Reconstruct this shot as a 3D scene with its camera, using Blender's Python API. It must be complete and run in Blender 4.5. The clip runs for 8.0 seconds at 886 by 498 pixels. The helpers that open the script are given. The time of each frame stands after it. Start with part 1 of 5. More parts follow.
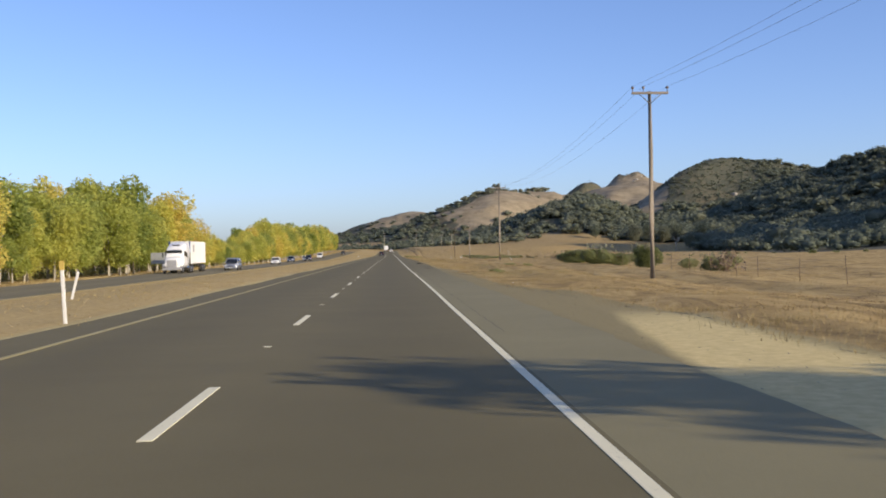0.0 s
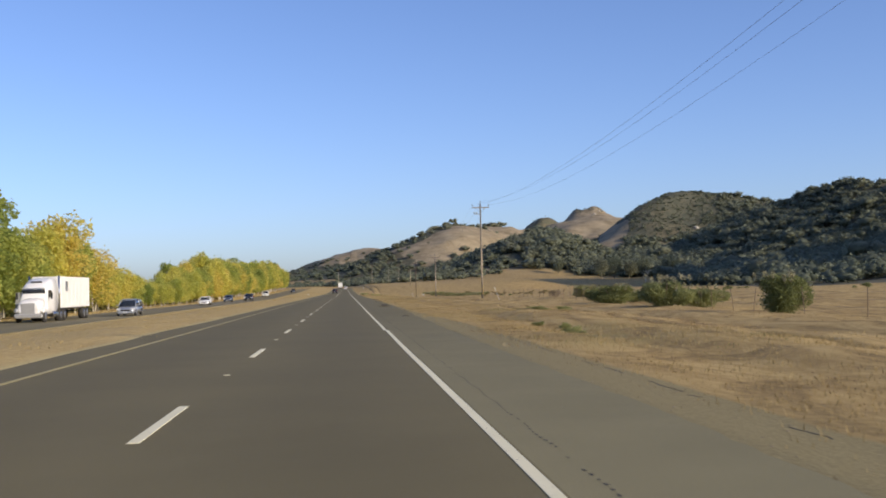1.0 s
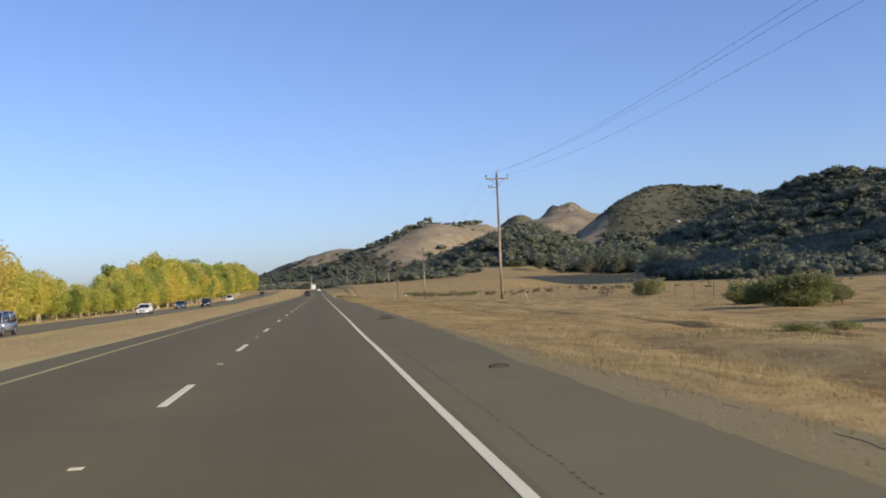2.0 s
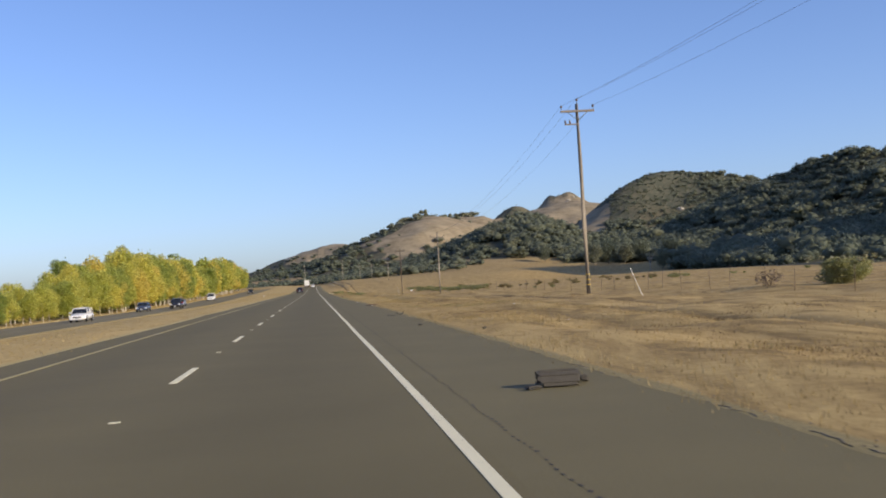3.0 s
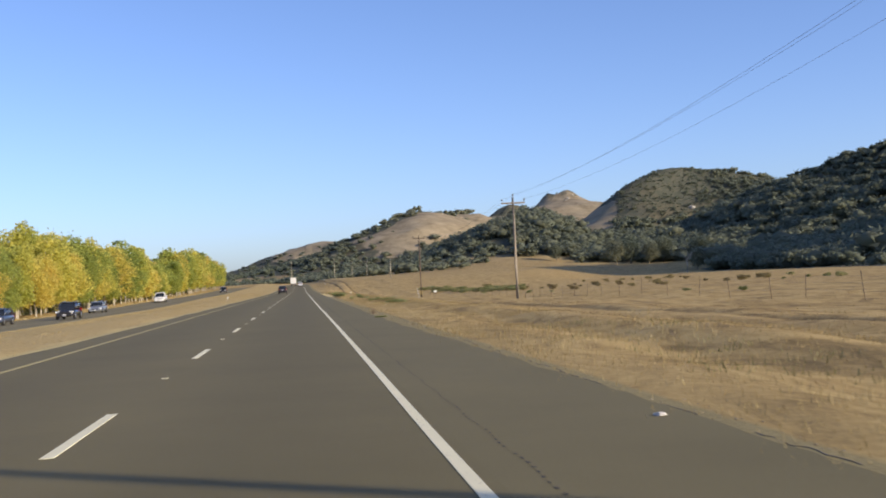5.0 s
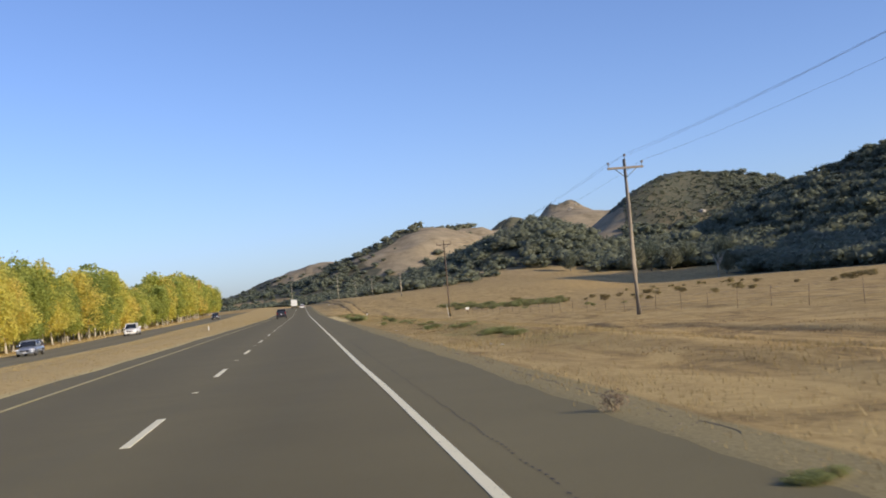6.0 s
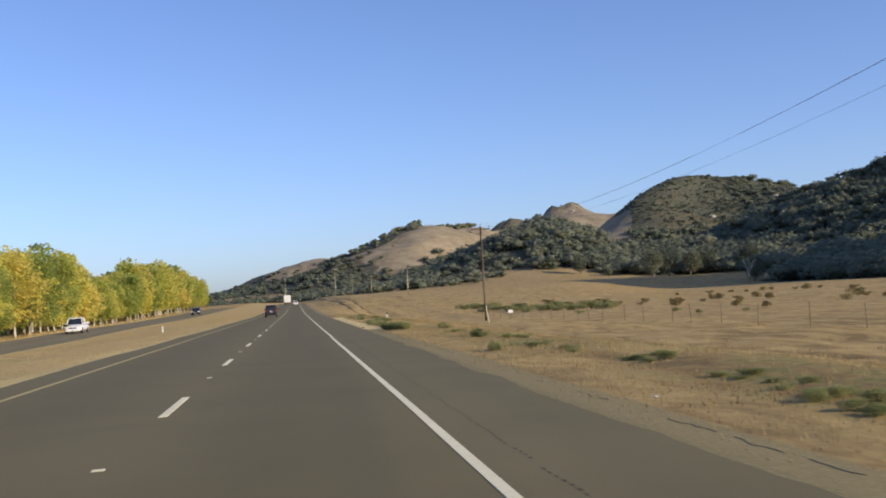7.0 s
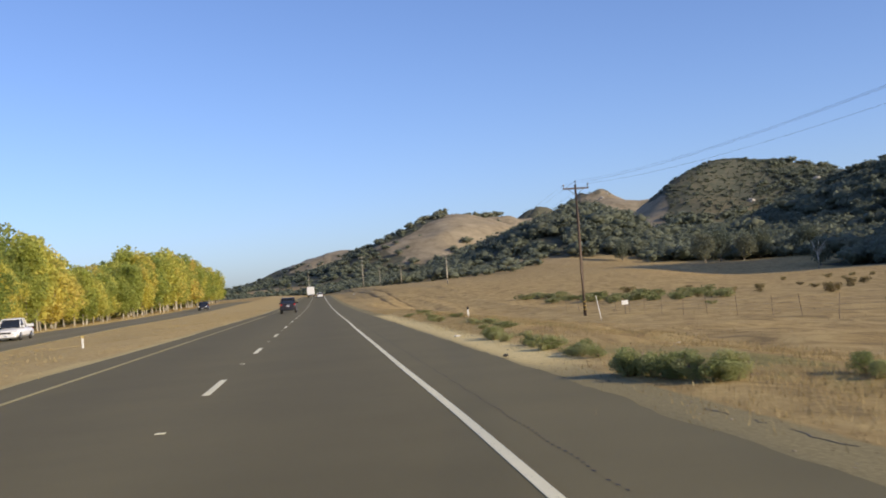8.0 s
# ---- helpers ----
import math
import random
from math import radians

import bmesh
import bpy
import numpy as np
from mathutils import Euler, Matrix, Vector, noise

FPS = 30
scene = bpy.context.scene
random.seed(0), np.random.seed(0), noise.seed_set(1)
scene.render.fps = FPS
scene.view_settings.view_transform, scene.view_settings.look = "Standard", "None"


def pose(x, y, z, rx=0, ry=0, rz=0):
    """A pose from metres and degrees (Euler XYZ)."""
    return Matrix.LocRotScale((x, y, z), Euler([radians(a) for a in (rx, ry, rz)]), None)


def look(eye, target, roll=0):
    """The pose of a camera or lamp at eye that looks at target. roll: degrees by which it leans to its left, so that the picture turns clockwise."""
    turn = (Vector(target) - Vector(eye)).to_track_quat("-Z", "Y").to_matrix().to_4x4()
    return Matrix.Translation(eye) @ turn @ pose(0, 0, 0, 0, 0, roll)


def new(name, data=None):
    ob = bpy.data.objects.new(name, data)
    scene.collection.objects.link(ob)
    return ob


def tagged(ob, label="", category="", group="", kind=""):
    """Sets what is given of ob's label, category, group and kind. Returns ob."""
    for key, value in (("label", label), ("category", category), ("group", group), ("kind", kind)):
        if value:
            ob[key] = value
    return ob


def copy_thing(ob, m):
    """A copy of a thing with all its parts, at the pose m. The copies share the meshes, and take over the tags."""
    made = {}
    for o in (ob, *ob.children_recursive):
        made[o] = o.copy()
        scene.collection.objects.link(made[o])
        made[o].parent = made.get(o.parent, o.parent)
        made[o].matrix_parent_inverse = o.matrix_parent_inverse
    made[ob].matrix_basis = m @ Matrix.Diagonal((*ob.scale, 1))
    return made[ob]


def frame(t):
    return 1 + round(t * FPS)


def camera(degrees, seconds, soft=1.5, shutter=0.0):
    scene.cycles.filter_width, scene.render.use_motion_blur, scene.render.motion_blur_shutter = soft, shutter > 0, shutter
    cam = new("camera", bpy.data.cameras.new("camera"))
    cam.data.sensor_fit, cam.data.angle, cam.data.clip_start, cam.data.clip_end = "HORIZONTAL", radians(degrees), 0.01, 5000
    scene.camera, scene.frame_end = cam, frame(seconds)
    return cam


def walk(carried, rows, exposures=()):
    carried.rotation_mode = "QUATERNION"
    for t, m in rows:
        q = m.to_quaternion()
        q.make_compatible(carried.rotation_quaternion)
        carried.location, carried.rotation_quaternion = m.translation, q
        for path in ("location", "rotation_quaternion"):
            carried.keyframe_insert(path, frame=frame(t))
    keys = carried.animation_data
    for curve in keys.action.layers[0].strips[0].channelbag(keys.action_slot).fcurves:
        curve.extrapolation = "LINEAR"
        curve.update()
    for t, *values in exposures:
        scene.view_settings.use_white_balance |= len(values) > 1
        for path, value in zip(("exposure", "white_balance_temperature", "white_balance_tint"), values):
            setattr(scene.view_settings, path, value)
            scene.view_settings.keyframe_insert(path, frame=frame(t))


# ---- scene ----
# A straight four-lane country highway. x to the right of travel, y along the road, road surface at z = 0.
cam = camera(43.45, 8.0, soft=1.85, shutter=0.05)
PATH = [
    (0.0, (-0.197, -1.382, 1.416), (0.741, 18.596, 1.457), -1.05),
    (0.5, (-0.162, 17.42, 1.421), (1.262, 37.364, 1.873), -1.94),
    (1.0, (-0.045, 37.102, 1.424), (1.717, 57.012, 2.107), -1.48),
    (1.5, (-0.067, 55.586, 1.419), (1.991, 75.467, 2.108), -1.77),
    (3.0, (0.153, 111.908, 1.347), (2.503, 131.762, 1.898), -3.65),
    (3.5, (0.194, 130.714, 1.385), (2.632, 150.564, 1.575), -2.48),
    (4.0, (0.161, 149.202, 1.395), (2.536, 169.057, 1.755), -2.77),
    (4.5, (0.182, 168.388, 1.384), (2.674, 188.229, 1.779), -2.34),
    (6.0, (0.051, 225.171, 1.41), (2.642, 244.985, 2.251), -5.28),
    (6.5, (-0.017, 243.948, 1.436), (2.405, 263.788, 2.146), -5.57),
    (7.0, (-0.18, 263.221, 1.44), (2.501, 283.022, 2.289), -3.60),
    (7.5, (-0.216, 282.436, 1.431), (2.129, 302.278, 2.323), -3.49),
    (8.0, (-0.183, 301.804, 1.421), (2.073, 321.663, 2.137), -4.28),
]
walk(cam, [(t, look(eye, target, roll)) for t, eye, target, roll in PATH], exposures=[(0.0, 0.08), (0.5, 0.0), (1.5, 0.0), (3.0, 0.03), (3.5, 0.2), (4.5, 0.2), (6.0, 0.06), (8.0, 0.03)])

# ---- light: clear sky, low sun from behind and to the right ----
SUN_AZ, SUN_EL = radians(125.0), radians(20.2)
world = bpy.data.worlds.new("world")
scene.world = world
world.use_nodes = True
wn = world.node_tree.nodes
sky = wn.new("ShaderNodeTexSky")
sky.sky_type, sky.sun_disc = "NISHITA", False
sky.sun_elevation, sky.sun_rotation = SUN_EL, SUN_AZ
sky.air_density, sky.dust_density, sky.ozone_density = 0.8, 1.0, 3.0
wn["Background"].inputs["Strength"].default_value = 0.15
tint = wn.new("ShaderNodeMix")
tint.data_type, tint.blend_type = "RGBA", "MULTIPLY"
tint.inputs["Factor"].default_value, tint.inputs["B"].default_value = 1.0, (1.03, 1.03, 1.25, 1)
world.node_tree.links.new(sky.outputs["Color"], tint.inputs["A"])
world.node_tree.links.new(tint.outputs["Result"], wn["Background"].inputs["Color"])
sun_data = bpy.data.lights.new("sun", "SUN")
sun_data.energy, sun_data.angle, sun_data.color = 5.0, radians(0.6), (1.0, 0.84, 0.60)
sun = new("sun", sun_data)
TO_SUN = Vector((math.sin(SUN_AZ) * math.cos(SUN_EL), math.cos(SUN_AZ) * math.cos(SUN_EL), math.sin(SUN_EL)))
sun.matrix_world = look(TO_SUN * 100, (0, 0, 0))


# ---- materials ----
def graph(name):
    m = bpy.data.materials.new(name)
    m.use_nodes = True
    return m, m.node_tree.nodes, m.node_tree.links, m.node_tree.nodes["Principled BSDF"]


def noise_node(n, l, scale, detail=4.0, rough=0.55, vec=None, warp=0.0):
    t = n.new("ShaderNodeTexNoise")
    t.inputs["Scale"].default_value, t.inputs["Detail"].default_value, t.inputs["Roughness"].default_value = scale, detail, rough
    t.inputs["Distortion"].default_value = warp
    if vec is not None:
        l.new(vec, t.inputs["Vector"])
    return t.outputs["Fac"]


def ramp(n, l, fac, stops):
    r = n.new("ShaderNodeValToRGB")
    e = r.color_ramp.elements
    while len(e) < len(stops):
        e.new(0.5)
    for el, (p, c) in zip(e, stops):
        el.position, el.color = p, (*c, 1)
    l.new(fac, r.inputs["Fac"])
    return r.outputs["Color"]


def mix(n, l, fac, a, b, how="MIX"):
    m = n.new("ShaderNodeMix")
    m.data_type, m.blend_type = "RGBA", how
    for sock, v in ((m.inputs["Factor"], fac), (m.inputs["A"], a), (m.inputs["B"], b)):
        if isinstance(v, (int, float)):
            sock.default_value = v
        elif isinstance(v, tuple):
            sock.default_value = (*v, 1)
        else:
            l.new(v, sock)
    return m.outputs["Result"]


def bump(n, l, height, strength, distance, bsdf):
    b = n.new("ShaderNodeBump")
    b.inputs["Strength"].default_value, b.inputs["Distance"].default_value = strength, distance
    l.new(height, b.inputs["Height"])
    l.new(b.outputs["Normal"], bsdf.inputs["Normal"])


def place(n, l, sx=1.0, sy=1.0, sz=1.0):
    """World position, stretched."""
    g = n.new("ShaderNodeNewGeometry")
    m = n.new("ShaderNodeMapping")
    m.inputs["Scale"].default_value = (sx, sy, sz)
    l.new(g.outputs["Position"], m.inputs["Vector"])
    return m.outputs["Vector"]


def simple(name, a, b, scale=6.0, rough=0.6, metal=0.0, relief=0.0, spec=0.5):
    m, n, l, s = graph(name)
    v = place(n, l)
    f = noise_node(n, l, scale, 5.0, 0.6, v)
    f2 = noise_node(n, l, scale * 7.0, 3.0, 0.6, v)
    c = mix(n, l, f, a, b)
    c = mix(n, l, 0.25, c, ramp(n, l, f2, [(0.3, tuple(x * 0.6 for x in a)), (0.7, b)]))
    l.new(c, s.inputs["Base Color"])
    s.inputs["Roughness"].default_value, s.inputs["Metallic"].default_value = rough, metal
    s.inputs["Specular IOR Level"].default_value = spec
    if relief:
        bump(n, l, f2, 0.6, relief, s)
    return m


def asphalt(name, dark, light, tracks):
    """Worn asphalt: aggregate, lengthwise wear and polish, sealed cracks, patches."""
    m, n, l, s = graph(name)
    p = place(n, l)
    long_p = place(n, l, 0.7, 0.012, 1.0)
    grain = noise_node(n, l, 60.0, 4.0, 0.8, p)
    blot = noise_node(n, l, 0.35, 5.0, 0.6, p)
    wear = noise_node(n, l, 1.0, 4.0, 0.5, long_p)
    c = mix(n, l, wear, dark, light)
    c = mix(n, l, 0.35, c, ramp(n, l, blot, [(0.3, tuple(x * 0.72 for x in dark)), (0.7, tuple(min(1, x * 1.15) for x in light))]))
    c = mix(n, l, 0.3, c, ramp(n, l, grain, [(0.35, tuple(x * 0.45 for x in dark)), (0.75, tuple(x * 1.7 for x in light))]))
    if tracks:
        # wheel paths: a polished paler pair in each lane
        sep = n.new("ShaderNodeSeparateXYZ")
        l.new(p, sep.inputs["Vector"])
        w = n.new("ShaderNodeMath")
        w.operation = "SINE"
        k = n.new("ShaderNodeMath")
        k.operation, k.inputs[1].default_value, k.inputs[2].default_value = "MULTIPLY_ADD", 1.5, 2.02
        l.new(sep.outputs["X"], k.inputs[0])
        l.new(k.outputs[0], w.inputs[0])
        a = n.new("ShaderNodeMapRange")
        a.inputs["From Min"].default_value, a.inputs["From Max"].default_value = -1.0, 1.0
        a.inputs["To Min"].default_value, a.inputs["To Max"].default_value = 0.0, 0.36
        l.new(w.outputs[0], a.inputs["Value"])
        c = mix(n, l, a.outputs["Result"], c, tuple(x * 0.72 for x in dark))
    else:
        # an older, paler stretch of surfacing
        sep = n.new("ShaderNodeSeparateXYZ")
        l.new(p, sep.inputs["Vector"])
        old = n.new("ShaderNodeMapRange")
        old.inputs["From Min"].default_value, old.inputs["From Max"].default_value = 100.0, 40.0
        l.new(sep.outputs["Y"], old.inputs["Value"])
        c = mix(n, l, old.outputs["Result"], c, mix(n, l, 1.0, c, (1.42, 1.47, 1.58), "MULTIPLY"))
    l.new(c, s.inputs["Base Color"])
    s.inputs["Roughness"].default_value = 0.85
    s.inputs["Specular IOR Level"].default_value = 0.22
    bump(n, l, grain, 0.5, 0.004, s)
    return m


def ground_material():
    """Dry grassland with bare soil, and scrub by the cover map on the hills."""
    m, n, l, s = graph("dry_grassland")
    p = place(n, l)
    big = noise_node(n, l, 0.02, 5.0, 0.6, p)
    mid = noise_node(n, l, 0.62, 7.0, 0.72, place(n, l, 1.0, 0.32, 1.0), 1.2)
    fine = noise_node(n, l, 5.0, 5.0, 0.7, p)
    c = ramp(n, l, mid, [(0.38, (0.115, 0.078, 0.033)), (0.47, (0.295, 0.203, 0.08)), (0.58, (0.49, 0.36, 0.152))])
    c = mix(n, l, 0.22, c, ramp(n, l, big, [(0.35, (0.33, 0.215, 0.085)), (0.65, (0.50, 0.365, 0.145))]))
    c = mix(n, l, 0.22, c, ramp(n, l, fine, [(0.3, (0.12, 0.078, 0.03)), (0.7, (0.50, 0.36, 0.15))]))
    up = n.new("ShaderNodeSeparateXYZ")
    l.new(p, up.inputs["Vector"])
    high = n.new("ShaderNodeMapRange")
    high.inputs["From Min"].default_value, high.inputs["From Max"].default_value = 5.0, 22.0
    l.new(up.outputs["Z"], high.inputs["Value"])
    slope = noise_node(n, l, 0.05, 6.0, 0.7, p)
    c = mix(n, l, high.outputs["Result"], c, ramp(n, l, slope, [(0.3, (0.17, 0.137, 0.086)), (0.5, (0.285, 0.232, 0.15)), (0.7, (0.38, 0.315, 0.21))]))
    at = n.new("ShaderNodeAttribute")
    at.attribute_name = "cover"
    patch = noise_node(n, l, 0.06, 6.0, 0.75, p)
    mm = n.new("ShaderNodeMath")
    mm.operation = "MULTIPLY_ADD"
    l.new(at.outputs["Fac"], mm.inputs[0])
    mm.inputs[1].default_value = 1.25
    l.new(patch, mm.inputs[2])
    edge = ramp(n, l, mm.outputs[0], [(0.86, (0, 0, 0)), (1.02, (1, 1, 1))])
    speck = noise_node(n, l, 0.16, 7.0, 0.78, p)
    broad = noise_node(n, l, 0.012, 4.0, 0.6, p)
    scrub = ramp(n, l, speck, [(0.34, (0.056, 0.064, 0.046)), (0.5, (0.088, 0.092, 0.064)), (0.70, (0.165, 0.142, 0.096))])
    scrub = mix(n, l, ramp(n, l, broad, [(0.46, (0, 0, 0)), (0.66, (0.4, 0.4, 0.4))]), scrub, (0.175, 0.135, 0.075))
    c = mix(n, l, edge, c, scrub)
    pale = n.new("ShaderNodeAttribute")
    pale.attribute_name = "straw"
    c = mix(n, l, pale.outputs["Fac"], c, ramp(n, l, fine, [(0.3, (0.29, 0.205, 0.08)), (0.6, (0.50, 0.375, 0.165))]))
    aw = n.new("ShaderNodeAttribute")
    aw.attribute_name = "weedy"
    wf = n.new("ShaderNodeMath")
    wf.operation = "MULTIPLY"
    l.new(aw.outputs["Fac"], wf.inputs[0])
    l.new(ramp(n, l, mid, [(0.44, (0, 0, 0)), (0.56, (1, 1, 1))]), wf.inputs[1])
    c = mix(n, l, wf.outputs[0], c, ramp(n, l, fine, [(0.3, (0.12, 0.11, 0.035)), (0.7, (0.27, 0.235, 0.085))]))
    ab = n.new("ShaderNodeAttribute")
    ab.attribute_name = "bare"
    bf = n.new("ShaderNodeMath")
    bf.operation, bf.inputs[1].default_value = "MULTIPLY", 0.95
    l.new(ab.outputs["Fac"], bf.inputs[0])
    c = mix(n, l, bf.outputs[0], c, ramp(n, l, fine, [(0.3, (0.045, 0.028, 0.014)), (0.7, (0.13, 0.080, 0.038))]))
    ag = n.new("ShaderNodeAttribute")
    ag.attribute_name = "gravel"
    stone = noise_node(n, l, 24.0, 4.0, 0.8, p)
    gf = n.new("ShaderNodeMath")
    gf.operation = "MULTIPLY_ADD"
    l.new(ag.outputs["Fac"], gf.inputs[0])
    gf.inputs[1].default_value = 1.3
    l.new(mid, gf.inputs[2])
    c = mix(n, l, ramp(n, l, gf.outputs[0], [(0.75, (0, 0, 0)), (0.98, (1, 1, 1))]), c,
            ramp(n, l, stone, [(0.3, (0.18, 0.147, 0.07)), (0.55, (0.275, 0.227, 0.112)), (0.75, (0.40, 0.333, 0.172))]))
    ap = n.new("ShaderNodeAttribute")
    ap.attribute_name = "pale"
    c = mix(n, l, ap.outputs["Fac"], c, ramp(n, l, fine, [(0.3, (0.52, 0.41, 0.18)), (0.7, (0.74, 0.60, 0.29))]))
    l.new(c, s.inputs["Base Color"])
    s.inputs["Roughness"].default_value = 0.95
    s.inputs["Specular IOR Level"].default_value = 0.15
    bump(n, l, fine, 0.35, 0.02, s)
    return m


def leaf_material(name, tones, spread=1.0, light=0.42, patch_scale=0.28, speckle=0.30, shift=0.50):
    """Leaves: tone by tree and by leaf, some light passing through."""
    m, n, l, s = graph(name)
    info = n.new("ShaderNodeObjectInfo")
    geo = n.new("ShaderNodeNewGeometry")
    patch = noise_node(n, l, patch_scale, 3.0, 0.6, place(n, l))
    a = n.new("ShaderNodeMath")
    a.operation, a.inputs[1].default_value = "MULTIPLY_ADD", speckle * spread
    l.new(geo.outputs["Random Per Island"], a.inputs[0])
    b = n.new("ShaderNodeMath")
    b.operation, b.inputs[1].default_value = "MULTIPLY_ADD", 0.72 * spread
    l.new(info.outputs["Random"], b.inputs[0])
    l.new(a.outputs[0], b.inputs[2])
    l.new(patch, a.inputs[2])
    sh = n.new("ShaderNodeMath")
    sh.operation, sh.inputs[1].default_value = "SUBTRACT", shift * spread
    l.new(b.outputs[0], sh.inputs[0])
    c = ramp(n, l, sh.outputs[0], tones)
    l.new(c, s.inputs["Base Color"])
    s.inputs["Roughness"].default_value = 0.7
    s.inputs["Specular IOR Level"].default_value = 0.2
    tr = n.new("ShaderNodeBsdfTranslucent")
    l.new(c, tr.inputs["Color"])
    mx = n.new("ShaderNodeMixShader")
    mx.inputs[0].default_value = light
    l.new(s.outputs[0], mx.inputs[1])
    l.new(tr.outputs[0], mx.inputs[2])
    l.new(mx.outputs[0], n["Material Output"].inputs["Surface"])
    return m


def glass(name, tint):
    m, n, l, s = graph(name)
    s.inputs["Base Color"].default_value = (*tint, 1)
    s.inputs["Roughness"].default_value = 0.08
    s.inputs["Specular IOR Level"].default_value = 0.6
    s.inputs["Coat Weight"].default_value = 0.4
    return m


def paint(name, col, metal=0.0, rough=0.3):
    m, n, l, s = graph(name)
    f = noise_node(n, l, 3.0, 4.0, 0.6, place(n, l))
    l.new(mix(n, l, f, tuple(x * 0.86 for x in col), tuple(min(1, x * 1.08) for x in col)), s.inputs["Base Color"])
    s.inputs["Roughness"].default_value, s.inputs["Metallic"].default_value = rough, metal
    s.inputs["Coat Weight"].default_value, s.inputs["Coat Roughness"].default_value = 0.5, 0.1
    return m


def line_paint(name, col, under):
    """Road paint worn through to the asphalt in specks."""
    m, n, l, s = graph(name)
    p = place(n, l)
    w = noise_node(n, l, 14.0, 6.0, 0.75, p)
    d = noise_node(n, l, 1.2, 3.0, 0.6, p)
    c = mix(n, l, ramp(n, l, w, [(0.30, (1, 1, 1)), (0.40, (0, 0, 0))]), mix(n, l, d, tuple(x * 0.8 for x in col), col), under)
    l.new(c, s.inputs["Base Color"])
    s.inputs["Roughness"].default_value = 0.7
    return m


M_ROAD = asphalt("road_asphalt", (0.144, 0.122, 0.059), (0.174, 0.147, 0.073), True)
M_FAR_ROAD = asphalt("far_carriageway_asphalt", (0.185, 0.158, 0.088), (0.22, 0.19, 0.108), True)
M_SHOULDER = asphalt("shoulder_asphalt", (0.148, 0.126, 0.062), (0.178, 0.152, 0.077), False)
M_GROUND = ground_material()
M_WHITE = line_paint("white_road_paint", (0.84, 0.78, 0.53), (0.10, 0.09, 0.075))
M_YELLOW = line_paint("faded_yellow_paint", (0.40, 0.33, 0.125), (0.11, 0.10, 0.08))
M_DENT = simple("rumble_dent", (0.035, 0.031, 0.027), (0.055, 0.05, 0.043), 9.0, 0.9)
M_POLE = simple("weathered_pole_wood", (0.17, 0.145, 0.115), (0.30, 0.26, 0.21), 2.0, 0.85, 0.0, 0.01)
M_POLE_PALE = simple("sun_bleached_pole_wood", (0.33, 0.29, 0.22), (0.48, 0.43, 0.34), 2.0, 0.85)
M_POLE_DARK = simple("dark_pole_wood", (0.07, 0.05, 0.037), (0.13, 0.095, 0.07), 2.0, 0.85, 0.0, 0.01)
M_WIRE = simple("weathered_wire", (0.10, 0.10, 0.105), (0.18, 0.18, 0.18), 3.0, 0.5, 0.6)
M_INSUL = simple("brown_porcelain", (0.10, 0.075, 0.06), (0.20, 0.17, 0.15), 5.0, 0.25)
M_BAND = simple("yellow_band", (0.46, 0.33, 0.07), (0.58, 0.43, 0.11), 5.0, 0.6)
M_BARK = simple("pale_bark", (0.30, 0.27, 0.22), (0.52, 0.47, 0.38), 4.0, 0.9, 0.0, 0.02)
M_OAKBARK = simple("grey_bark", (0.10, 0.085, 0.068), (0.22, 0.19, 0.155), 3.0, 0.9, 0.0, 0.03)
M_AUTUMN = leaf_material("autumn_leaves", [(0.0, (0.27, 0.33, 0.085)), (0.32, (0.45, 0.475, 0.115)), (0.62, (0.66, 0.61, 0.15)), (0.88, (0.70, 0.57, 0.16)), (1.0, (0.70, 0.48, 0.17))], 1.0, 0.6, 0.16, 0.03, 0.46)
M_OAK = leaf_material("oak_leaves", [(0.0, (0.13, 0.155, 0.115)), (0.5, (0.175, 0.195, 0.138)), (1.0, (0.235, 0.235, 0.155))], 1.0, 0.45, 0.06, 0.10)
M_BUSH = leaf_material("shrub_leaves", [(0.0, (0.17, 0.195, 0.075)), (0.5, (0.27, 0.285, 0.12)), (1.0, (0.39, 0.37, 0.18))], 1.0, 0.45, 0.9, 0.12)
M_GREEN = leaf_material("green_weed_leaves", [(0.0, (0.20, 0.23, 0.085)), (0.5, (0.32, 0.34, 0.14)), (1.0, (0.46, 0.44, 0.22))], 1.0, 0.5, 1.2, 0.15)
M_STRAW = leaf_material("dry_grass_blades", [(0.0, (0.17, 0.125, 0.055)), (0.5, (0.28, 0.21, 0.095)), (1.0, (0.41, 0.32, 0.16))], 1.0, 0.3)


# ---- mesh helpers ----
def mesh_from(name, verts, faces, material, smooth=False):
    me = bpy.data.meshes.new(name)
    me.from_pydata([tuple(v) for v in verts], [], [tuple(f) for f in faces])
    me.materials.append(material)
    if smooth:
        me.polygons.foreach_set("use_smooth", [True] * len(me.polygons))
    me.update()
    return me


def mesh_np(name, verts, quads, material):
    """A mesh of quads from arrays."""
    me = bpy.data.meshes.new(name)
    me.vertices.add(len(verts))
    me.vertices.foreach_set("co", np.asarray(verts, dtype=np.float32).ravel())
    k = quads.shape[1]
    me.loops.add(len(quads) * k)
    me.loops.foreach_set("vertex_index", np.asarray(quads, dtype=np.int32).ravel())
    me.polygons.add(len(quads))
    me.polygons.foreach_set("loop_start", np.arange(len(quads), dtype=np.int32) * k)
    me.update(calc_edges=True)
    me.validate()
    me.materials.append(material)
    return me


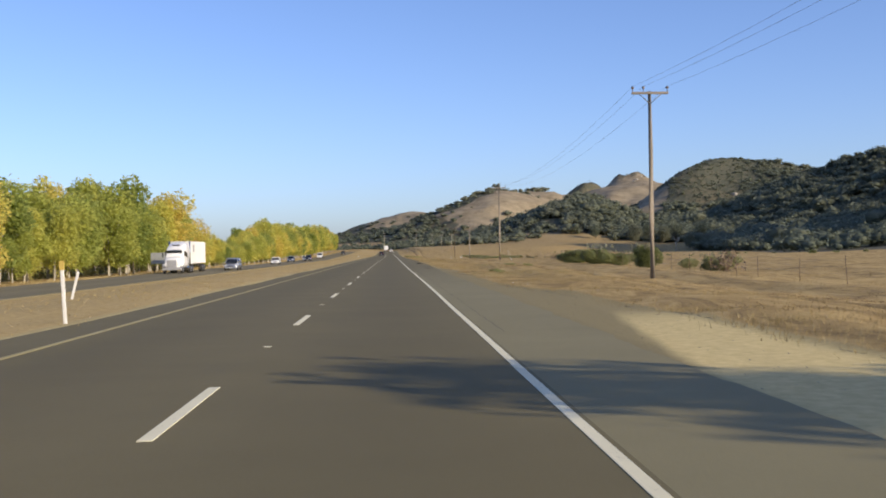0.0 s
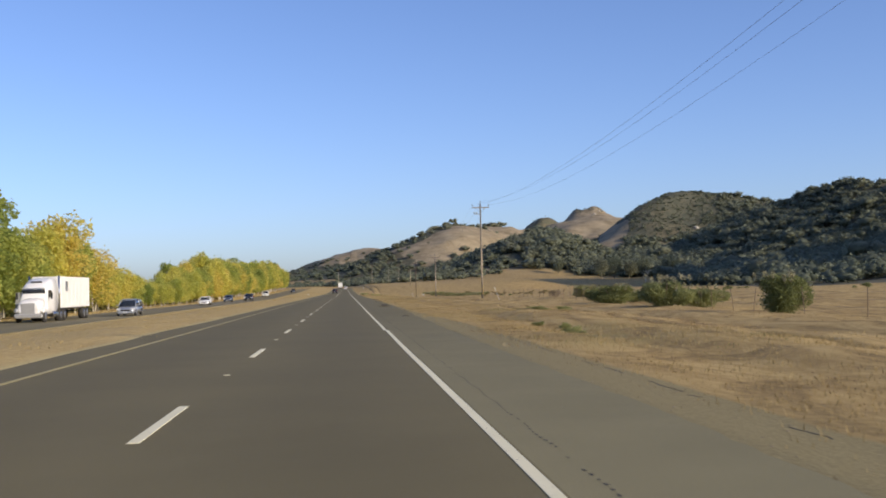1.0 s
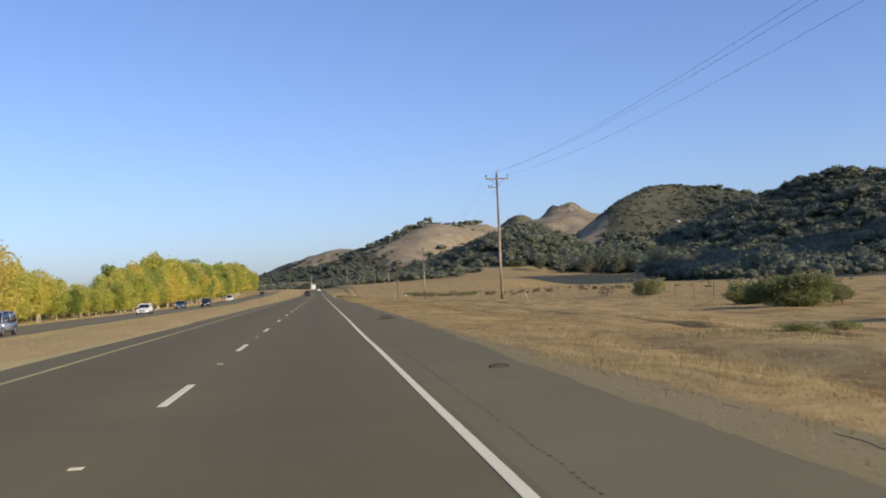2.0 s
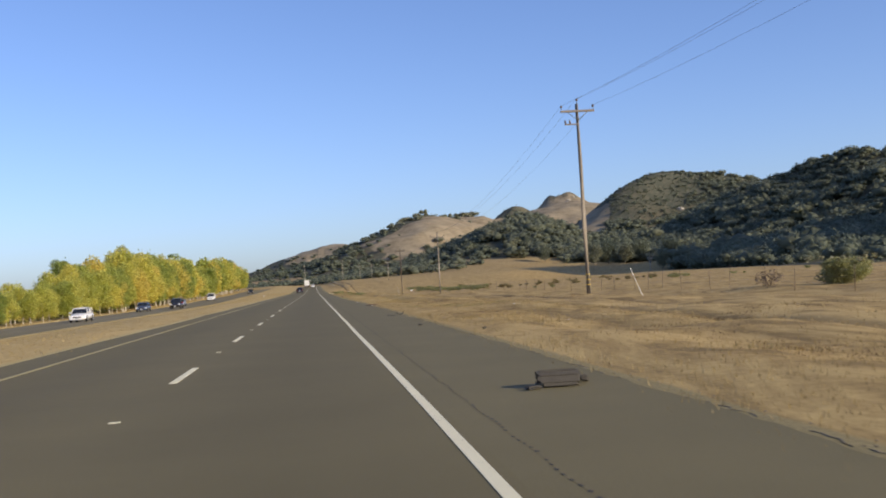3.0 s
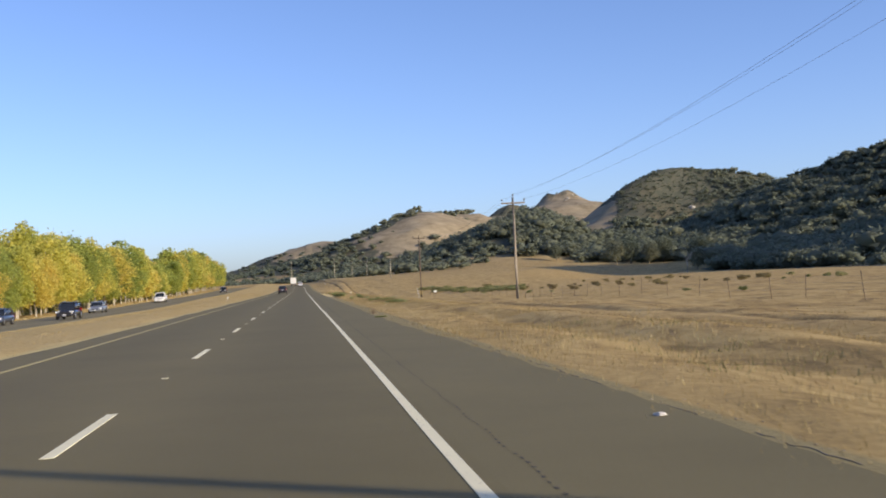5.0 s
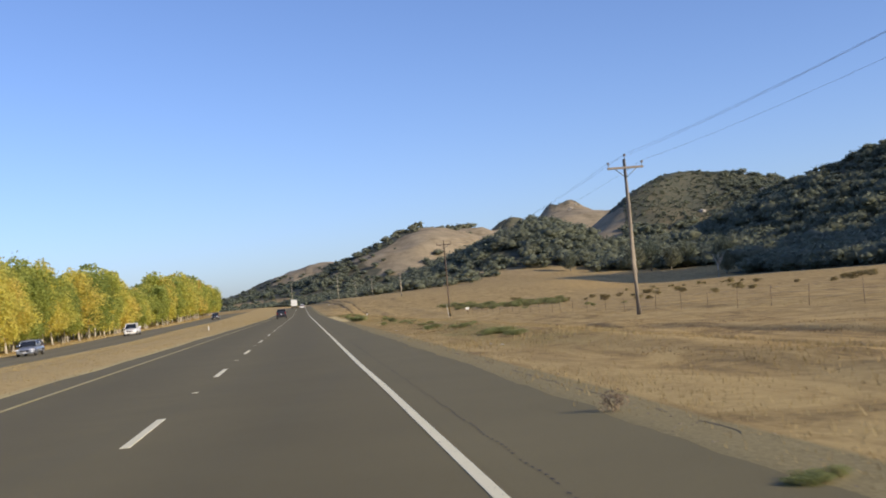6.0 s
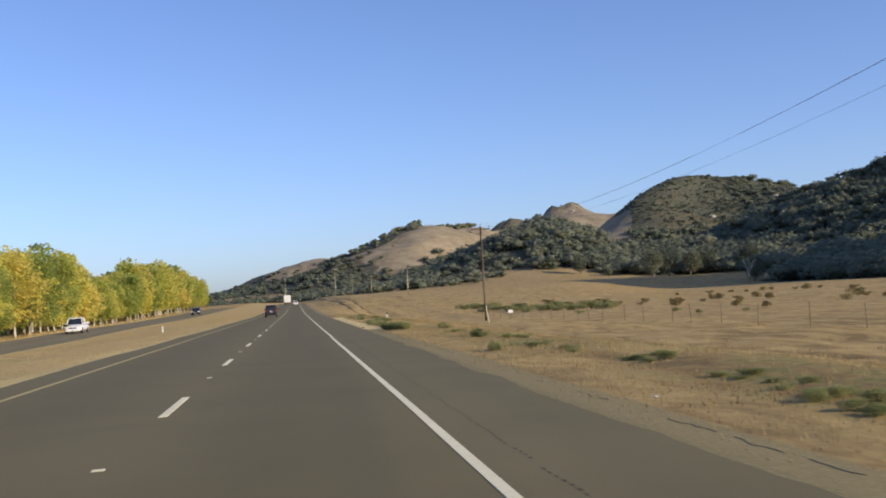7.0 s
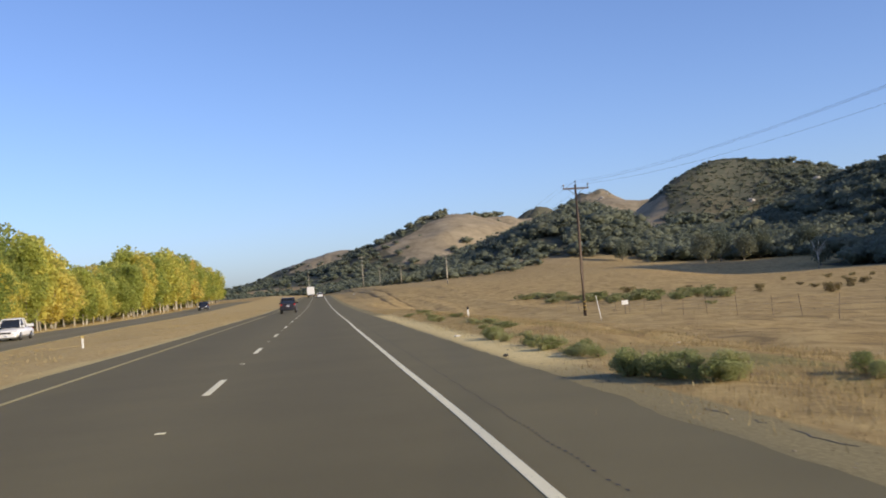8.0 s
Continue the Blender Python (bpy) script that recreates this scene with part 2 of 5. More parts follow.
def part(name, bm, material, parent=None, label=""):
    me = bpy.data.meshes.new(name)
    bm.to_mesh(me)
    bm.free()
    me.materials.append(material)
    ob = new(name, me)
    if parent is not None:
        ob.parent = parent
    if label:
        ob["label"] = label
    return ob


def box(bm, cx, cy, cz, sx, sy, sz, m=None, bevel=0.0):
    r = bmesh.ops.create_cube(bm, size=1.0)
    bmesh.ops.scale(bm, vec=(sx, sy, sz), verts=r["verts"])
    if bevel:
        es = list({e for v in r["verts"] for e in v.link_edges})
        out = bmesh.ops.bevel(bm, geom=es, offset=bevel, segments=1, affect="EDGES")
        vs = list({v for f in out["faces"] for v in f.verts} | {v for v in r["verts"] if v.is_valid})
    else:
        vs = r["verts"]
    if m is not None:
        bmesh.ops.transform(bm, matrix=m, verts=vs)
    bmesh.ops.translate(bm, vec=(cx, cy, cz), verts=vs)
    return vs


def tube(bm, pts, radii, seg=8):
    """A tapered tube through points, closed at both ends."""
    rings = []
    for i, p in enumerate(pts):
        a, b = Vector(pts[max(0, i - 1)]), Vector(pts[min(len(pts) - 1, i + 1)])
        q = (b - a).to_track_quat("Z", "Y").to_matrix()
        r = radii[i] if hasattr(radii, "__len__") else radii
        rings.append([bm.verts.new(Vector(p) + q @ Vector((r * math.cos(2 * math.pi * k / seg), r * math.sin(2 * math.pi * k / seg), 0))) for k in range(seg)])
    for a, b in zip(rings, rings[1:]):
        for k in range(seg):
            f = bm.faces.new((a[k], a[(k + 1) % seg], b[(k + 1) % seg], b[k]))
            f.smooth = True
    bm.faces.new(rings[0][::-1])
    bm.faces.new(rings[-1])


def empty(name, label, category, group="", kind=""):
    return tagged(new(name), label, category, group, kind)


# ---- the lie of the land ----
def sstep(a, b, v):
    q = np.clip((v - a) / (b - a), 0, 1)
    return q * q * (3 - 2 * q)


def value_noise(x, y, size, seed):
    """Smooth lattice noise, -1 to 1."""
    u, v = np.asarray(x) / size, np.asarray(y) / size
    i, j = np.floor(u), np.floor(v)
    fu, fv = u - i, v - j
    fu, fv = fu * fu * (3 - 2 * fu), fv * fv * (3 - 2 * fv)

    def h(a, b):
        q = np.sin(a * 127.1 + b * 311.7 + seed * 74.7) * 43758.5453
        return (q - np.floor(q)) * 2 - 1
    return (h(i, j) * (1 - fu) + h(i + 1, j) * fu) * (1 - fv) + (h(i, j + 1) * (1 - fu) + h(i + 1, j + 1) * fu) * fv


# hills: crest x, y, height, two half-widths, turn of the long axis, share of woods; peaks are sharper than domes
DOMES = [
    (151, 1511, 81, 192, 129, 21, 0.12),
    (190, 1620, 86, 174, 131, 25, 0.05),
    (-237, 3091, 6, 249, 349, 140, 0.7),
    (104, 3065, 43, 439, 90, 59, 0.6),
    (68, 2426, 88, 243, 287, 66, 0.6),
    (184, 1558, 60, 251, 239, 31, 0.55),
    (273, 1928, 100, 402, 173, 26, 0.1),
    (464, 1968, 117, 277, 293, 72, 0.05),
    (414, 1457, 110, 220, 129, 23, 1),
    (466, 1527, 109, 230, 119, 26, 1),
    (496, 1455, 109, 213, 176, 20, 0.95),
    (532, 1414, 86, 225, 224, 41, 0.9),
    (420, 906, 79, 295, 111, -10, 1),
]
PEAKS = [
    (516, 2864, 182, 308, 158, 37, 0.6),
    (422, 2334, 150, 200, 110, 54, 0.95),
    (456, 2028, 138, 121, 123, 19, 0.5),
    (422, 2034, 124, 90, 62, 19, 0.5),
    (443, 1030, 75, 88, 156, 6, 1),
    (175, 1783, 107, 70, 57, 20, 1),
]
OAK_HILLS = [
    (189, 1070, 52, 125, 78, 20, 1),
    (178, 1189, 38, 190, 110, 20, 1),
    (154, 1350, 26, 230, 140, 25, 1),
]
# hill added out of view to throw shade over the right-hand hill foot
UNSEEN_HILL = (570, 450, 200, 200, 175, 0, 0.8)
HILLS = DOMES + PEAKS + OAK_HILLS + [UNSEEN_HILL]


FOOT_X = [128, 145, 160, 178, 192]


def hill_foot(x, y):
    """1 past the line where the steep hill meets the field: woods, darkened for its shade."""
    return sstep(0, 10, x - np.interp(y, [370, 430, 500, 620, 700], FOOT_X) + 3 * value_noise(x, y, 18, 71)) * (1 - sstep(700, 740, y)) * sstep(300, 380, y)


def hills(x, y):
    """Height and wooded share."""
    s, c = np.zeros_like(x), np.zeros_like(x)
    for row in HILLS:
        x0, y0, top, a, b, turn, woods = row
        cs, sn = math.cos(radians(turn)), math.sin(radians(turn))
        q = (((y - y0) * cs + (x - x0) * sn) / a) ** 2 + (((x - x0) * cs - (y - y0) * sn) / b) ** 2
        form = np.exp(-1.25 * (np.sqrt(q + 0.01) - 0.1)) if row in PEAKS else np.exp(-q) if row is UNSEEN_HILL else 0.55 * np.exp(-q) + 0.45 / (1 + 2 * q) ** 1.5
        g = ((top - 5.0 * woods) * form) ** 6
        s += g
        c += g * woods
    h, c = s ** (1 / 6), c / np.maximum(s, 1e-9)
    foot = sstep(9, 15, h) * (1 - sstep(26, 42, h + 10 * value_noise(x, y, 120, 8) + 5 * value_noise(x, y, 35, 9))) * sstep(1000, 1250, y)
    valley = np.exp(-((x - 0.306 * (y - 300)) / (0.023 * np.maximum(y - 300, 200))) ** 4) * sstep(1150, 1220, y) * sstep(20, 36, h)
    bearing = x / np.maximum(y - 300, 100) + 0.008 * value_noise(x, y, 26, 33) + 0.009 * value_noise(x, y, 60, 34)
    # full scrub cover on the dome's left flank, its shade put into the colour
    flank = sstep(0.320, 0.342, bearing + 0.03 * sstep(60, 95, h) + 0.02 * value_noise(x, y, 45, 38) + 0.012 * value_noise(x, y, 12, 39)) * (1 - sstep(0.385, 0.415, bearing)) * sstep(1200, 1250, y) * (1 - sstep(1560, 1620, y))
    clear = sstep(0.190, 0.205, bearing) * (1 - sstep(0.285, 0.305, bearing)) * (1 - sstep(8.5, 11.5, h + 2.5 * value_noise(x, y, 30, 35))) * (1 - sstep(960, 1010, y))
    # the open tan hillside and the trees that follow its crest
    wob = 9 * value_noise(x, y, 38, 36) + 5 * value_noise(x, y, 15, 37)
    tan = np.maximum(1 - sstep(0.85, 1.1, np.hypot((x - 160) / 66, (y - 1455) / 85) + wob / 60), 1 - sstep(0.8, 1.1, np.hypot((x - 15) / 75, (y - 2370) / 90) + wob / 70))
    crest = (1 - sstep(30, 44, np.abs(y + 16 - np.interp(x, [30, 51, 77, 107, 122, 139, 160], [1490, 1484, 1474, 1495, 1526, 1538, 1545])) + wob)) * sstep(20, 40, x) * (1 - sstep(136, 146, x))
    knoll = 1 - sstep(0.9, 1.2, np.minimum(np.minimum(np.hypot(x - 172, y - 1770) / 30, np.hypot(x - 194, y - 1600) / 18), np.hypot(x - 256, y - 1922) / 17) + wob / 60)
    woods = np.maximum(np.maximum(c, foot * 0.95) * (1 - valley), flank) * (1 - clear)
    return h, np.maximum(np.maximum(woods * (1 - 0.95 * tan * (h > 40)), np.maximum(crest, knoll) * (h > 30)), hill_foot(x, y))


def road_z(y):
    """The highway runs level and then climbs gently into the distance."""
    return 2.4 * sstep(410, 780, y)


def far_road_z(y):
    return -0.65 + 0.70 * sstep(330, 440, y) + 0.3 * sstep(440, 600, y)


def pave_x(y):
    """Outer edge of the asphalt shoulder."""
    return np.interp(y, [-60, 60, 95, 112, 190, 215, 232, 420], [3.36, 3.36, 3.5, 3.84, 3.80, 3.5, 3.22, 3.22])


def grass_x(y):
    """Where the grass begins beside the shoulder."""
    return np.interp(y, [-60, 22, 46, 80, 105, 190, 215, 318, 324, 370, 378], [6.1, 5.9, 4.35, 4.45, 3.98, 3.92, 3.80, 3.84, 4.3, 4.3, 3.9])


def tracks(x, y):
    """Old wheel tracks through the field, nearly parallel to the road."""
    a = np.exp(-((x - 11.2 - 0.25 * value_noise(x * 0, y, 17.0, 61)) / 0.38) ** 2) * (0.72 + 0.45 * value_noise(x * 0, y, 5.0, 62))
    b = np.exp(-((x - 14.4 - 0.3 * value_noise(x * 0, y, 21.0, 63)) / 0.36) ** 2) * sstep(120, 180, y) * (0.7 + 0.45 * value_noise(x * 0, y, 6.0, 64))
    c = 0.5 * np.exp(-((x - 8.6 - 0.4 * value_noise(x * 0, y, 25.0, 65)) / 0.3) ** 2) * np.maximum(0, value_noise(x * 0, y, 16.0, 66))
    return np.maximum(np.maximum(a, b), c)


def land(x, y):
    """Ground height."""
    x, y = np.asarray(x, dtype=float), np.asarray(y, dtype=float)
    h, _ = hills(x, y)
    near = np.where(x > 0, sstep(14, 115, x), 0) * (0.6 + 0.4 * sstep(80, 130, y))
    h = h * np.maximum(near, sstep(1050, 1350, y))
    gully = 1 - np.abs(value_noise(x + 0.4 * y, y - 0.4 * x, 120, 3)) * 2
    rib = 1 - np.abs(value_noise(x - 0.3 * y, y + 0.3 * x, 52, 4)) * 2
    h = h + sstep(6, 45, h) * (gully * 5.5 + rib * 3.4 + value_noise(x, y, 22, 14) * 1.3)
    drop = 0.25 + 1.75 * sstep(170, 460, y) - 3.5 * sstep(440, 590, y) - 1.2 * sstep(650, 880, y)
    h = h - drop * sstep(5.0, 17, x) * (1 - sstep(110, 220, x)) + 1.6 * sstep(620, 900, y) * (1 - sstep(5.0, 17, x)) * sstep(8, 20, np.abs(x + 2) + sstep(900, 1150, y) * 20)
    h = h + road_z(y) * (1 - sstep(1000, 1300, y))
    low = sstep(0.26, 0.40, x / np.maximum(y - 300, 60)) * sstep(50, 100, x) * (1 - sstep(690, 800, y)) * sstep(330, 400, y)
    low = low * (1 - sstep(5, 70, x - np.interp(y, [370, 430, 500, 620, 700], FOOT_X)))
    h = h * (1 - low) - 1.2 * low
    rough = sstep(4.2, 7, x) * (0.10 * value_noise(x, y, 5.0, 1) + 0.06 * value_noise(x, y, 1.7, 2))
    ruts = sstep(5.5, 7.5, x) * (1 - sstep(30, 40, x)) * 0.22 * value_noise(x * 1.0 + 0.02 * y, y * 0.06, 2.6, 9)
    h = h + rough + ruts - 0.16 * tracks(x, y) * sstep(5, 8, x)
    left = -x
    med = sstep(7.1, 8.4, left) * (1 - sstep(18.0, 19.8, left))
    h = h + med * (0.03 + 0.10 * value_noise(x, y, 3.0, 5))
    h = h + sstep(9, 19, left) * far_road_z(y) * (1 - sstep(800, 1100, y))
    h = h + sstep(29.5, 33, left) * (0.12 * value_noise(x, y, 4.0, 6) - 0.35)
    return h - 0.05 * (1 - sstep(-0.25, 0.0, x - pave_x(y))) * (1 - sstep(6.75, 7.05, left)) - 0.012 * sstep(-0.25, 0.0, x - pave_x(y)) * (1 - sstep(4.2, 4.8, x)) - 0.05 * sstep(19.6, 20.0, left) * (1 - sstep(29.0, 29.4, left))


def gz(x, y):
    return float(land(np.array([x]), np.array([y]))[0])


def axis(stops):
    out = [stops[0][0]]
    for (a, step), (b, _) in zip(stops, stops[1:]):
        k = max(1, round((b - a) / step))
        out += [a + (b - a) * (i + 1) / k for i in range(k)]
    return np.array(out)


gx = axis([(-2600, 200), (-400, 40), (-80, 8), (-48, 2.0), (-31, 0.6), (-28, 1.5), (-20.5, 0.5), (-6, 1.0), (3.0, 0.2), (5.2, 0.35), (10.4, 0.16), (12.0, 0.35), (13.6, 0.2), (15.4, 0.8), (30, 2.0), (60, 5), (120, 8), (640, 30), (1200, 120), (2800, 0)])
gy = axis([(-700, 60), (-60, 10), (0, 1.2), (420, 4), (620, 8), (1700, 16), (2600, 40), (4400, 0)])
GX, GY = np.meshgrid(gx, gy)
GZ = land(GX.ravel(), GY.ravel())
nx, ny = len(gx), len(gy)
ii = (np.arange(ny - 1)[:, None] * nx + np.arange(nx - 1)[None, :]).ravel()
ground_mesh = mesh_np("ground", np.stack([GX.ravel(), GY.ravel(), GZ], 1), np.stack([ii, ii + 1, ii + nx + 1, ii + nx], 1), M_GROUND)
ground_mesh.polygons.foreach_set("use_smooth", [True] * len(ground_mesh.polygons))
hh, wooded = hills(GX.ravel(), GY.ravel())
# scrub cover; at the hill foot its dark colour stands in for shade
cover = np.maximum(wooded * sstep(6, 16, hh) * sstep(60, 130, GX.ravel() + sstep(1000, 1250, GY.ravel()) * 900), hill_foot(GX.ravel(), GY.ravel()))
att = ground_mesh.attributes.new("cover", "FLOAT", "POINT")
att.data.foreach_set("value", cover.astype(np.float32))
xx, yy = GX.ravel(), GY.ravel()
gravel = sstep(-0.4, -0.1, xx - pave_x(yy)) * (1 - sstep(-0.15, 0.35, xx - grass_x(yy))) * 0.62 + sstep(3.4, 3.9, xx) * (1 - sstep(5.0, 6.4, xx)) * (1 - sstep(24, 46, yy)) * sstep(19, 27, yy)
apron = sstep(3.2, 3.5, xx) * (1 - sstep(4.1, 4.6, xx)) * sstep(318, 323, yy) * (1 - sstep(370, 380, yy))
gravel = gravel * (1 - apron) + (1 - sstep(7.1, 7.5, -xx)) * sstep(6.7, 6.9, -xx) * 0.6
straw = sstep(7.0, 7.7, -xx) * (1 - sstep(19.0, 20.0, -xx)) * 0.92 + sstep(29.2, 30, -xx) * (1 - sstep(34, 36, -xx)) * 0.7
straw += sstep(4.0, 4.3, xx) * (1 - sstep(4.6, 5.5, xx + 0.6 * value_noise(xx, yy, 6.0, 81))) * 0.22
pale = 0.9 * sstep(-0.15, 0.1, xx - pave_x(yy) - 0.11 * np.maximum(yy - 11, 0)) * (1 - sstep(-0.3, 0.2, xx - grass_x(yy))) * (1 - sstep(19, 25, yy)) * sstep(-40, -20, yy)
pale += 0.6 * sstep(6.85, 7.0, -xx) * (1 - sstep(7.2, 7.55, -xx + 0.2 * value_noise(xx, yy, 4.0, 85))) + 0.35 * sstep(19.2, 19.6, -xx) * (1 - sstep(20.0, 20.3, -xx))
straw *= 1 - sstep(22, 27, yy) * sstep(3.6, 4.0, xx) * (1 - sstep(26, 44, yy)) * (1 - sstep(5.6, 6.6, xx))
pale += apron
straw += 0.1 * sstep(320, 400, yy) * sstep(4.8, 6.5, xx) * (1 - sstep(50, 120, xx))
near_road = 1 - sstep(700, 900, yy)
straw *= near_road
att = ground_mesh.attributes.new("straw", "FLOAT", "POINT")
att.data.foreach_set("value", np.clip(straw, 0, 1).astype(np.float32))
att = ground_mesh.attributes.new("pale", "FLOAT", "POINT")
att.data.foreach_set("value", np.clip(pale * near_road, 0, 1).astype(np.float32))
att = ground_mesh.attributes.new("bare", "FLOAT", "POINT")
att.data.foreach_set("value", (np.clip(tracks(xx, yy), 0, 1) * sstep(5, 8, xx) * (1 - sstep(20, 30, xx))).astype(np.float32))
weedy = sstep(4.6, 5.4, xx) * (1 - sstep(8.5, 11.5, xx)) * (sstep(245, 262, yy) * (1 - sstep(372, 400, yy)) + 0.7 * sstep(60, 66, yy) * (1 - sstep(74, 84, yy)))
weedy *= np.clip(0.55 + 0.8 * value_noise(xx, yy * 0.3, 2.2, 83), 0, 1)
att = ground_mesh.attributes.new("weedy", "FLOAT", "POINT")
att.data.foreach_set("value", np.clip(weedy, 0, 1).astype(np.float32))
att = ground_mesh.attributes.new("gravel", "FLOAT", "POINT")
att.data.foreach_set("value", np.clip(gravel * near_road, 0, 1).astype(np.float32))
ground = tagged(new("ground", ground_mesh), "dry tan grassland rising into scrubby hills", "ground", kind="structure")


# ---- roads ----
def strip(name, left, right, y0, y1, step, zf, material, thick=0.12, edge=0.0, seed=1, left_edge=0.0):
    """A slab of paving whose two long edges wander a little."""
    ys = np.arange(y0, y1 + 0.1, step)
    right = right(ys) if callable(right) else right
    xl = left + left_edge * value_noise(ys * 0, ys, 6.0, seed) if left_edge else left + 0 * ys
    xr = right + edge * value_noise(ys * 0, ys, 1.7, seed + 1) + 0.6 * edge * value_noise(ys * 0, ys, 0.45, seed + 2) + edge * value_noise(ys * 0, ys, 11.0, seed + 4)
    z = np.array([zf(v) for v in ys])
    v = []
    for a, b, q, h in zip(xl, xr, ys, z):
        v += [(a, q, h - thick), (a, q, h), (b, q, h), (b, q, h - thick)]
    f = []
    for i in range(len(ys) - 1):
        a, b = 4 * i, 4 * i + 4
        f += [(a + k, a + k + 1, b + k + 1, b + k) for k in range(3)]
    return new(name, mesh_from(name, v, f, material))


road = tagged(strip("road", -6.95, 1.42, -120, 1150, 1.0, road_z, M_ROAD, 0.12, 0.0, 5, 0.12), "two grey asphalt lanes of a country highway", "road", kind="structure")
shoulder = tagged(strip("shoulder", 1.42, pave_x, -120, 1150, 0.22, road_z, M_SHOULDER, 0.12, 0.06, 3), "paler worn asphalt shoulder with a ragged edge", "shoulder", kind="structure")
far_road = tagged(strip("far_road", -29.0, -20.0, -120, 1150, 2.0, lambda y: float(far_road_z(np.array(y))) * (1 - float(sstep(800, 1100, np.array(y)))) + float(road_z(np.array(y))) + 0.01, M_FAR_ROAD, 0.12, 0.05, 7), "opposite carriageway beyond the grass median", "road", kind="structure")

EDGE_X, LANE_X, LEFT_X = 1.29, -2.11, -5.75


def painted(name, x, w, y0, y1, step, material, parent, wander=0.0, label=""):
    v, f = [], []
    ys = np.arange(y0, y1 + 0.01, step)
    for q in ys:
        o = wander * float(value_noise(np.array([0.0]), np.array([q]), 9.0, 12)[0])
        z = float(road_z(np.array(q)))
        v += [(x + o - w / 2, q, z), (x + o - w / 2, q, z + 0.005), (x + o + w / 2, q, z + 0.005), (x + o + w / 2, q, z)]
    for i in range(len(ys) - 1):
        a, b = 4 * i, 4 * i + 4
        f += [(a + k, a + k + 1, b + k + 1, b + k) for k in range(3)]
    ob = new(name, mesh_from(name, v, f, material))
    ob.parent = parent
    if label:
        ob["label"] = label
    return ob


painted("edge_line", EDGE_X + 0.04, 0.108, -60, 75.0, 1.0, M_WHITE, road, 0.02, "worn white edge line")
painted("edge_line", EDGE_X - 0.02, 0.108, 75.0, 1100, 1.0, M_WHITE, road, 0.02, "worn white edge line")
painted("yellow_line", LEFT_X, 0.125, -60, 1100, 1.0, M_YELLOW, road, 0.02, "faded yellow edge line")

# lane dashes and reflective markers, each its own piece of the road
def dash_mesh(w, ln):
    bm = bmesh.new()
    box(bm, 0, 0, 0.002, w, ln, 0.007, None, 0.002)
    me = bpy.data.meshes.new("lane_dash")
    bm.to_mesh(me)
    bm.free()
    me.materials.append(M_WHITE)
    return me


CYCLE, DASH0 = 13.6, 7.237
dash = dash_mesh(0.125, 3.4)
marker = dash_mesh(0.12, 0.12)
for k in range(-4, 60):
    ob = new("lane_dash", dash)
    y = DASH0 + 1.7 + CYCLE * k
    climb = math.atan(float(road_z(np.array(y + 1.0)) - road_z(np.array(y - 1.0))) / 2)
    ob.matrix_basis, ob.parent = pose(LANE_X, y, float(road_z(np.array(y))), math.degrees(climb)), road
    if k < 40:
        ob = new("pavement_marker", marker)
        ob.location, ob.parent = (LANE_X, DASH0 + 8.5 + CYCLE * k, float(road_z(np.array(DASH0 + 8.5 + CYCLE * k))) + 0.004), road
v, f = [], []
for k in range(1950):
    y, x = 18 + 0.21 * k, 1.745 + 0.015 * math.sin(k * 0.7)
    if random.random() < 0.12:
        continue
    a, b, i = 0.016 + 0.010 * random.random(), 0.035 + 0.02 * random.random(), len(v)
    v += [(x - a, y, 0.003), (x, y - b, 0.003), (x + a, y, 0.003), (x, y + b, 0.003), (x, y, 0.006)]
    f += [(i + j, i + (j + 1) % 4, i + 4) for j in range(4)]
rumble = new("rumble_strip", mesh_from("rumble_strip", v, f, M_DENT))
rumble.parent = shoulder
tagged(rumble, "row of dark ground-in rumble dents", kind="stuff")


# ---- foliage ----
def leaves(rng, centres, radii, count, size, flat=0.0, shell=0.55, corners=4):
    """Leaf clumps on lobes: quads turned every way, thinner inside than at the skin."""
    pick = rng.choice(len(centres), count, p=(radii.prod(1) ** 0.7) / (radii.prod(1) ** 0.7).sum())
    d = rng.normal(size=(count, 3))
    d /= np.linalg.norm(d, axis=1)[:, None]
    r = shell + (1 - shell) * rng.random(count) ** 0.6
    r *= 1 + 0.12 * rng.normal(size=count)
    p = centres[pick] + d * r[:, None] * radii[pick]
    u = rng.normal(size=(count, 3))
    w = rng.normal(size=(count, 3))
    u[:, 2] *= 1 - flat
    u /= np.linalg.norm(u, axis=1)[:, None]
    w -= (w * u).sum(1)[:, None] * u
    w /= np.linalg.norm(w, axis=1)[:, None]
    s = size * (0.55 + 0.9 * rng.random(count))[:, None]
    a, b = u * s, w * s * (0.45 + 0.4 * rng.random(count))[:, None]
    if corners == 3:
        return np.stack([p - a, p + a * 0.8 + b, p + a * 0.6 - b], 1).reshape(-1, 3), np.arange(count * 3).reshape(-1, 3)
    vv = np.stack([p - a, p + b * 0.9 - a * 0.2, p + a, p - b + a * 0.15], 1).reshape(-1, 3)
    return vv, np.arange(count * 4).reshape(-1, 4)


def lobes(rng, h, w, base, n):
    c, r = [], []
    for k in range(n):
        z = base + (h - base) * (0.10 + 0.82 * (k + rng.random()) / n)
        prof = math.sin(min(1.0, max(0.05, (z - base) / (h - base))) ** 0.75 * math.pi * 0.93) ** 0.6
        a, q = rng.random() * 6.283, w * prof * (0.25 + 0.45 * rng.random())
        c.append((q * math.cos(a), q * math.sin(a), z))
        s = w * (0.32 + 0.26 * rng.random()) * (0.55 + 0.45 * prof)
        r.append((s, s, s * (0.8 + 0.5 * rng.random())))
    return np.array(c), np.array(r)


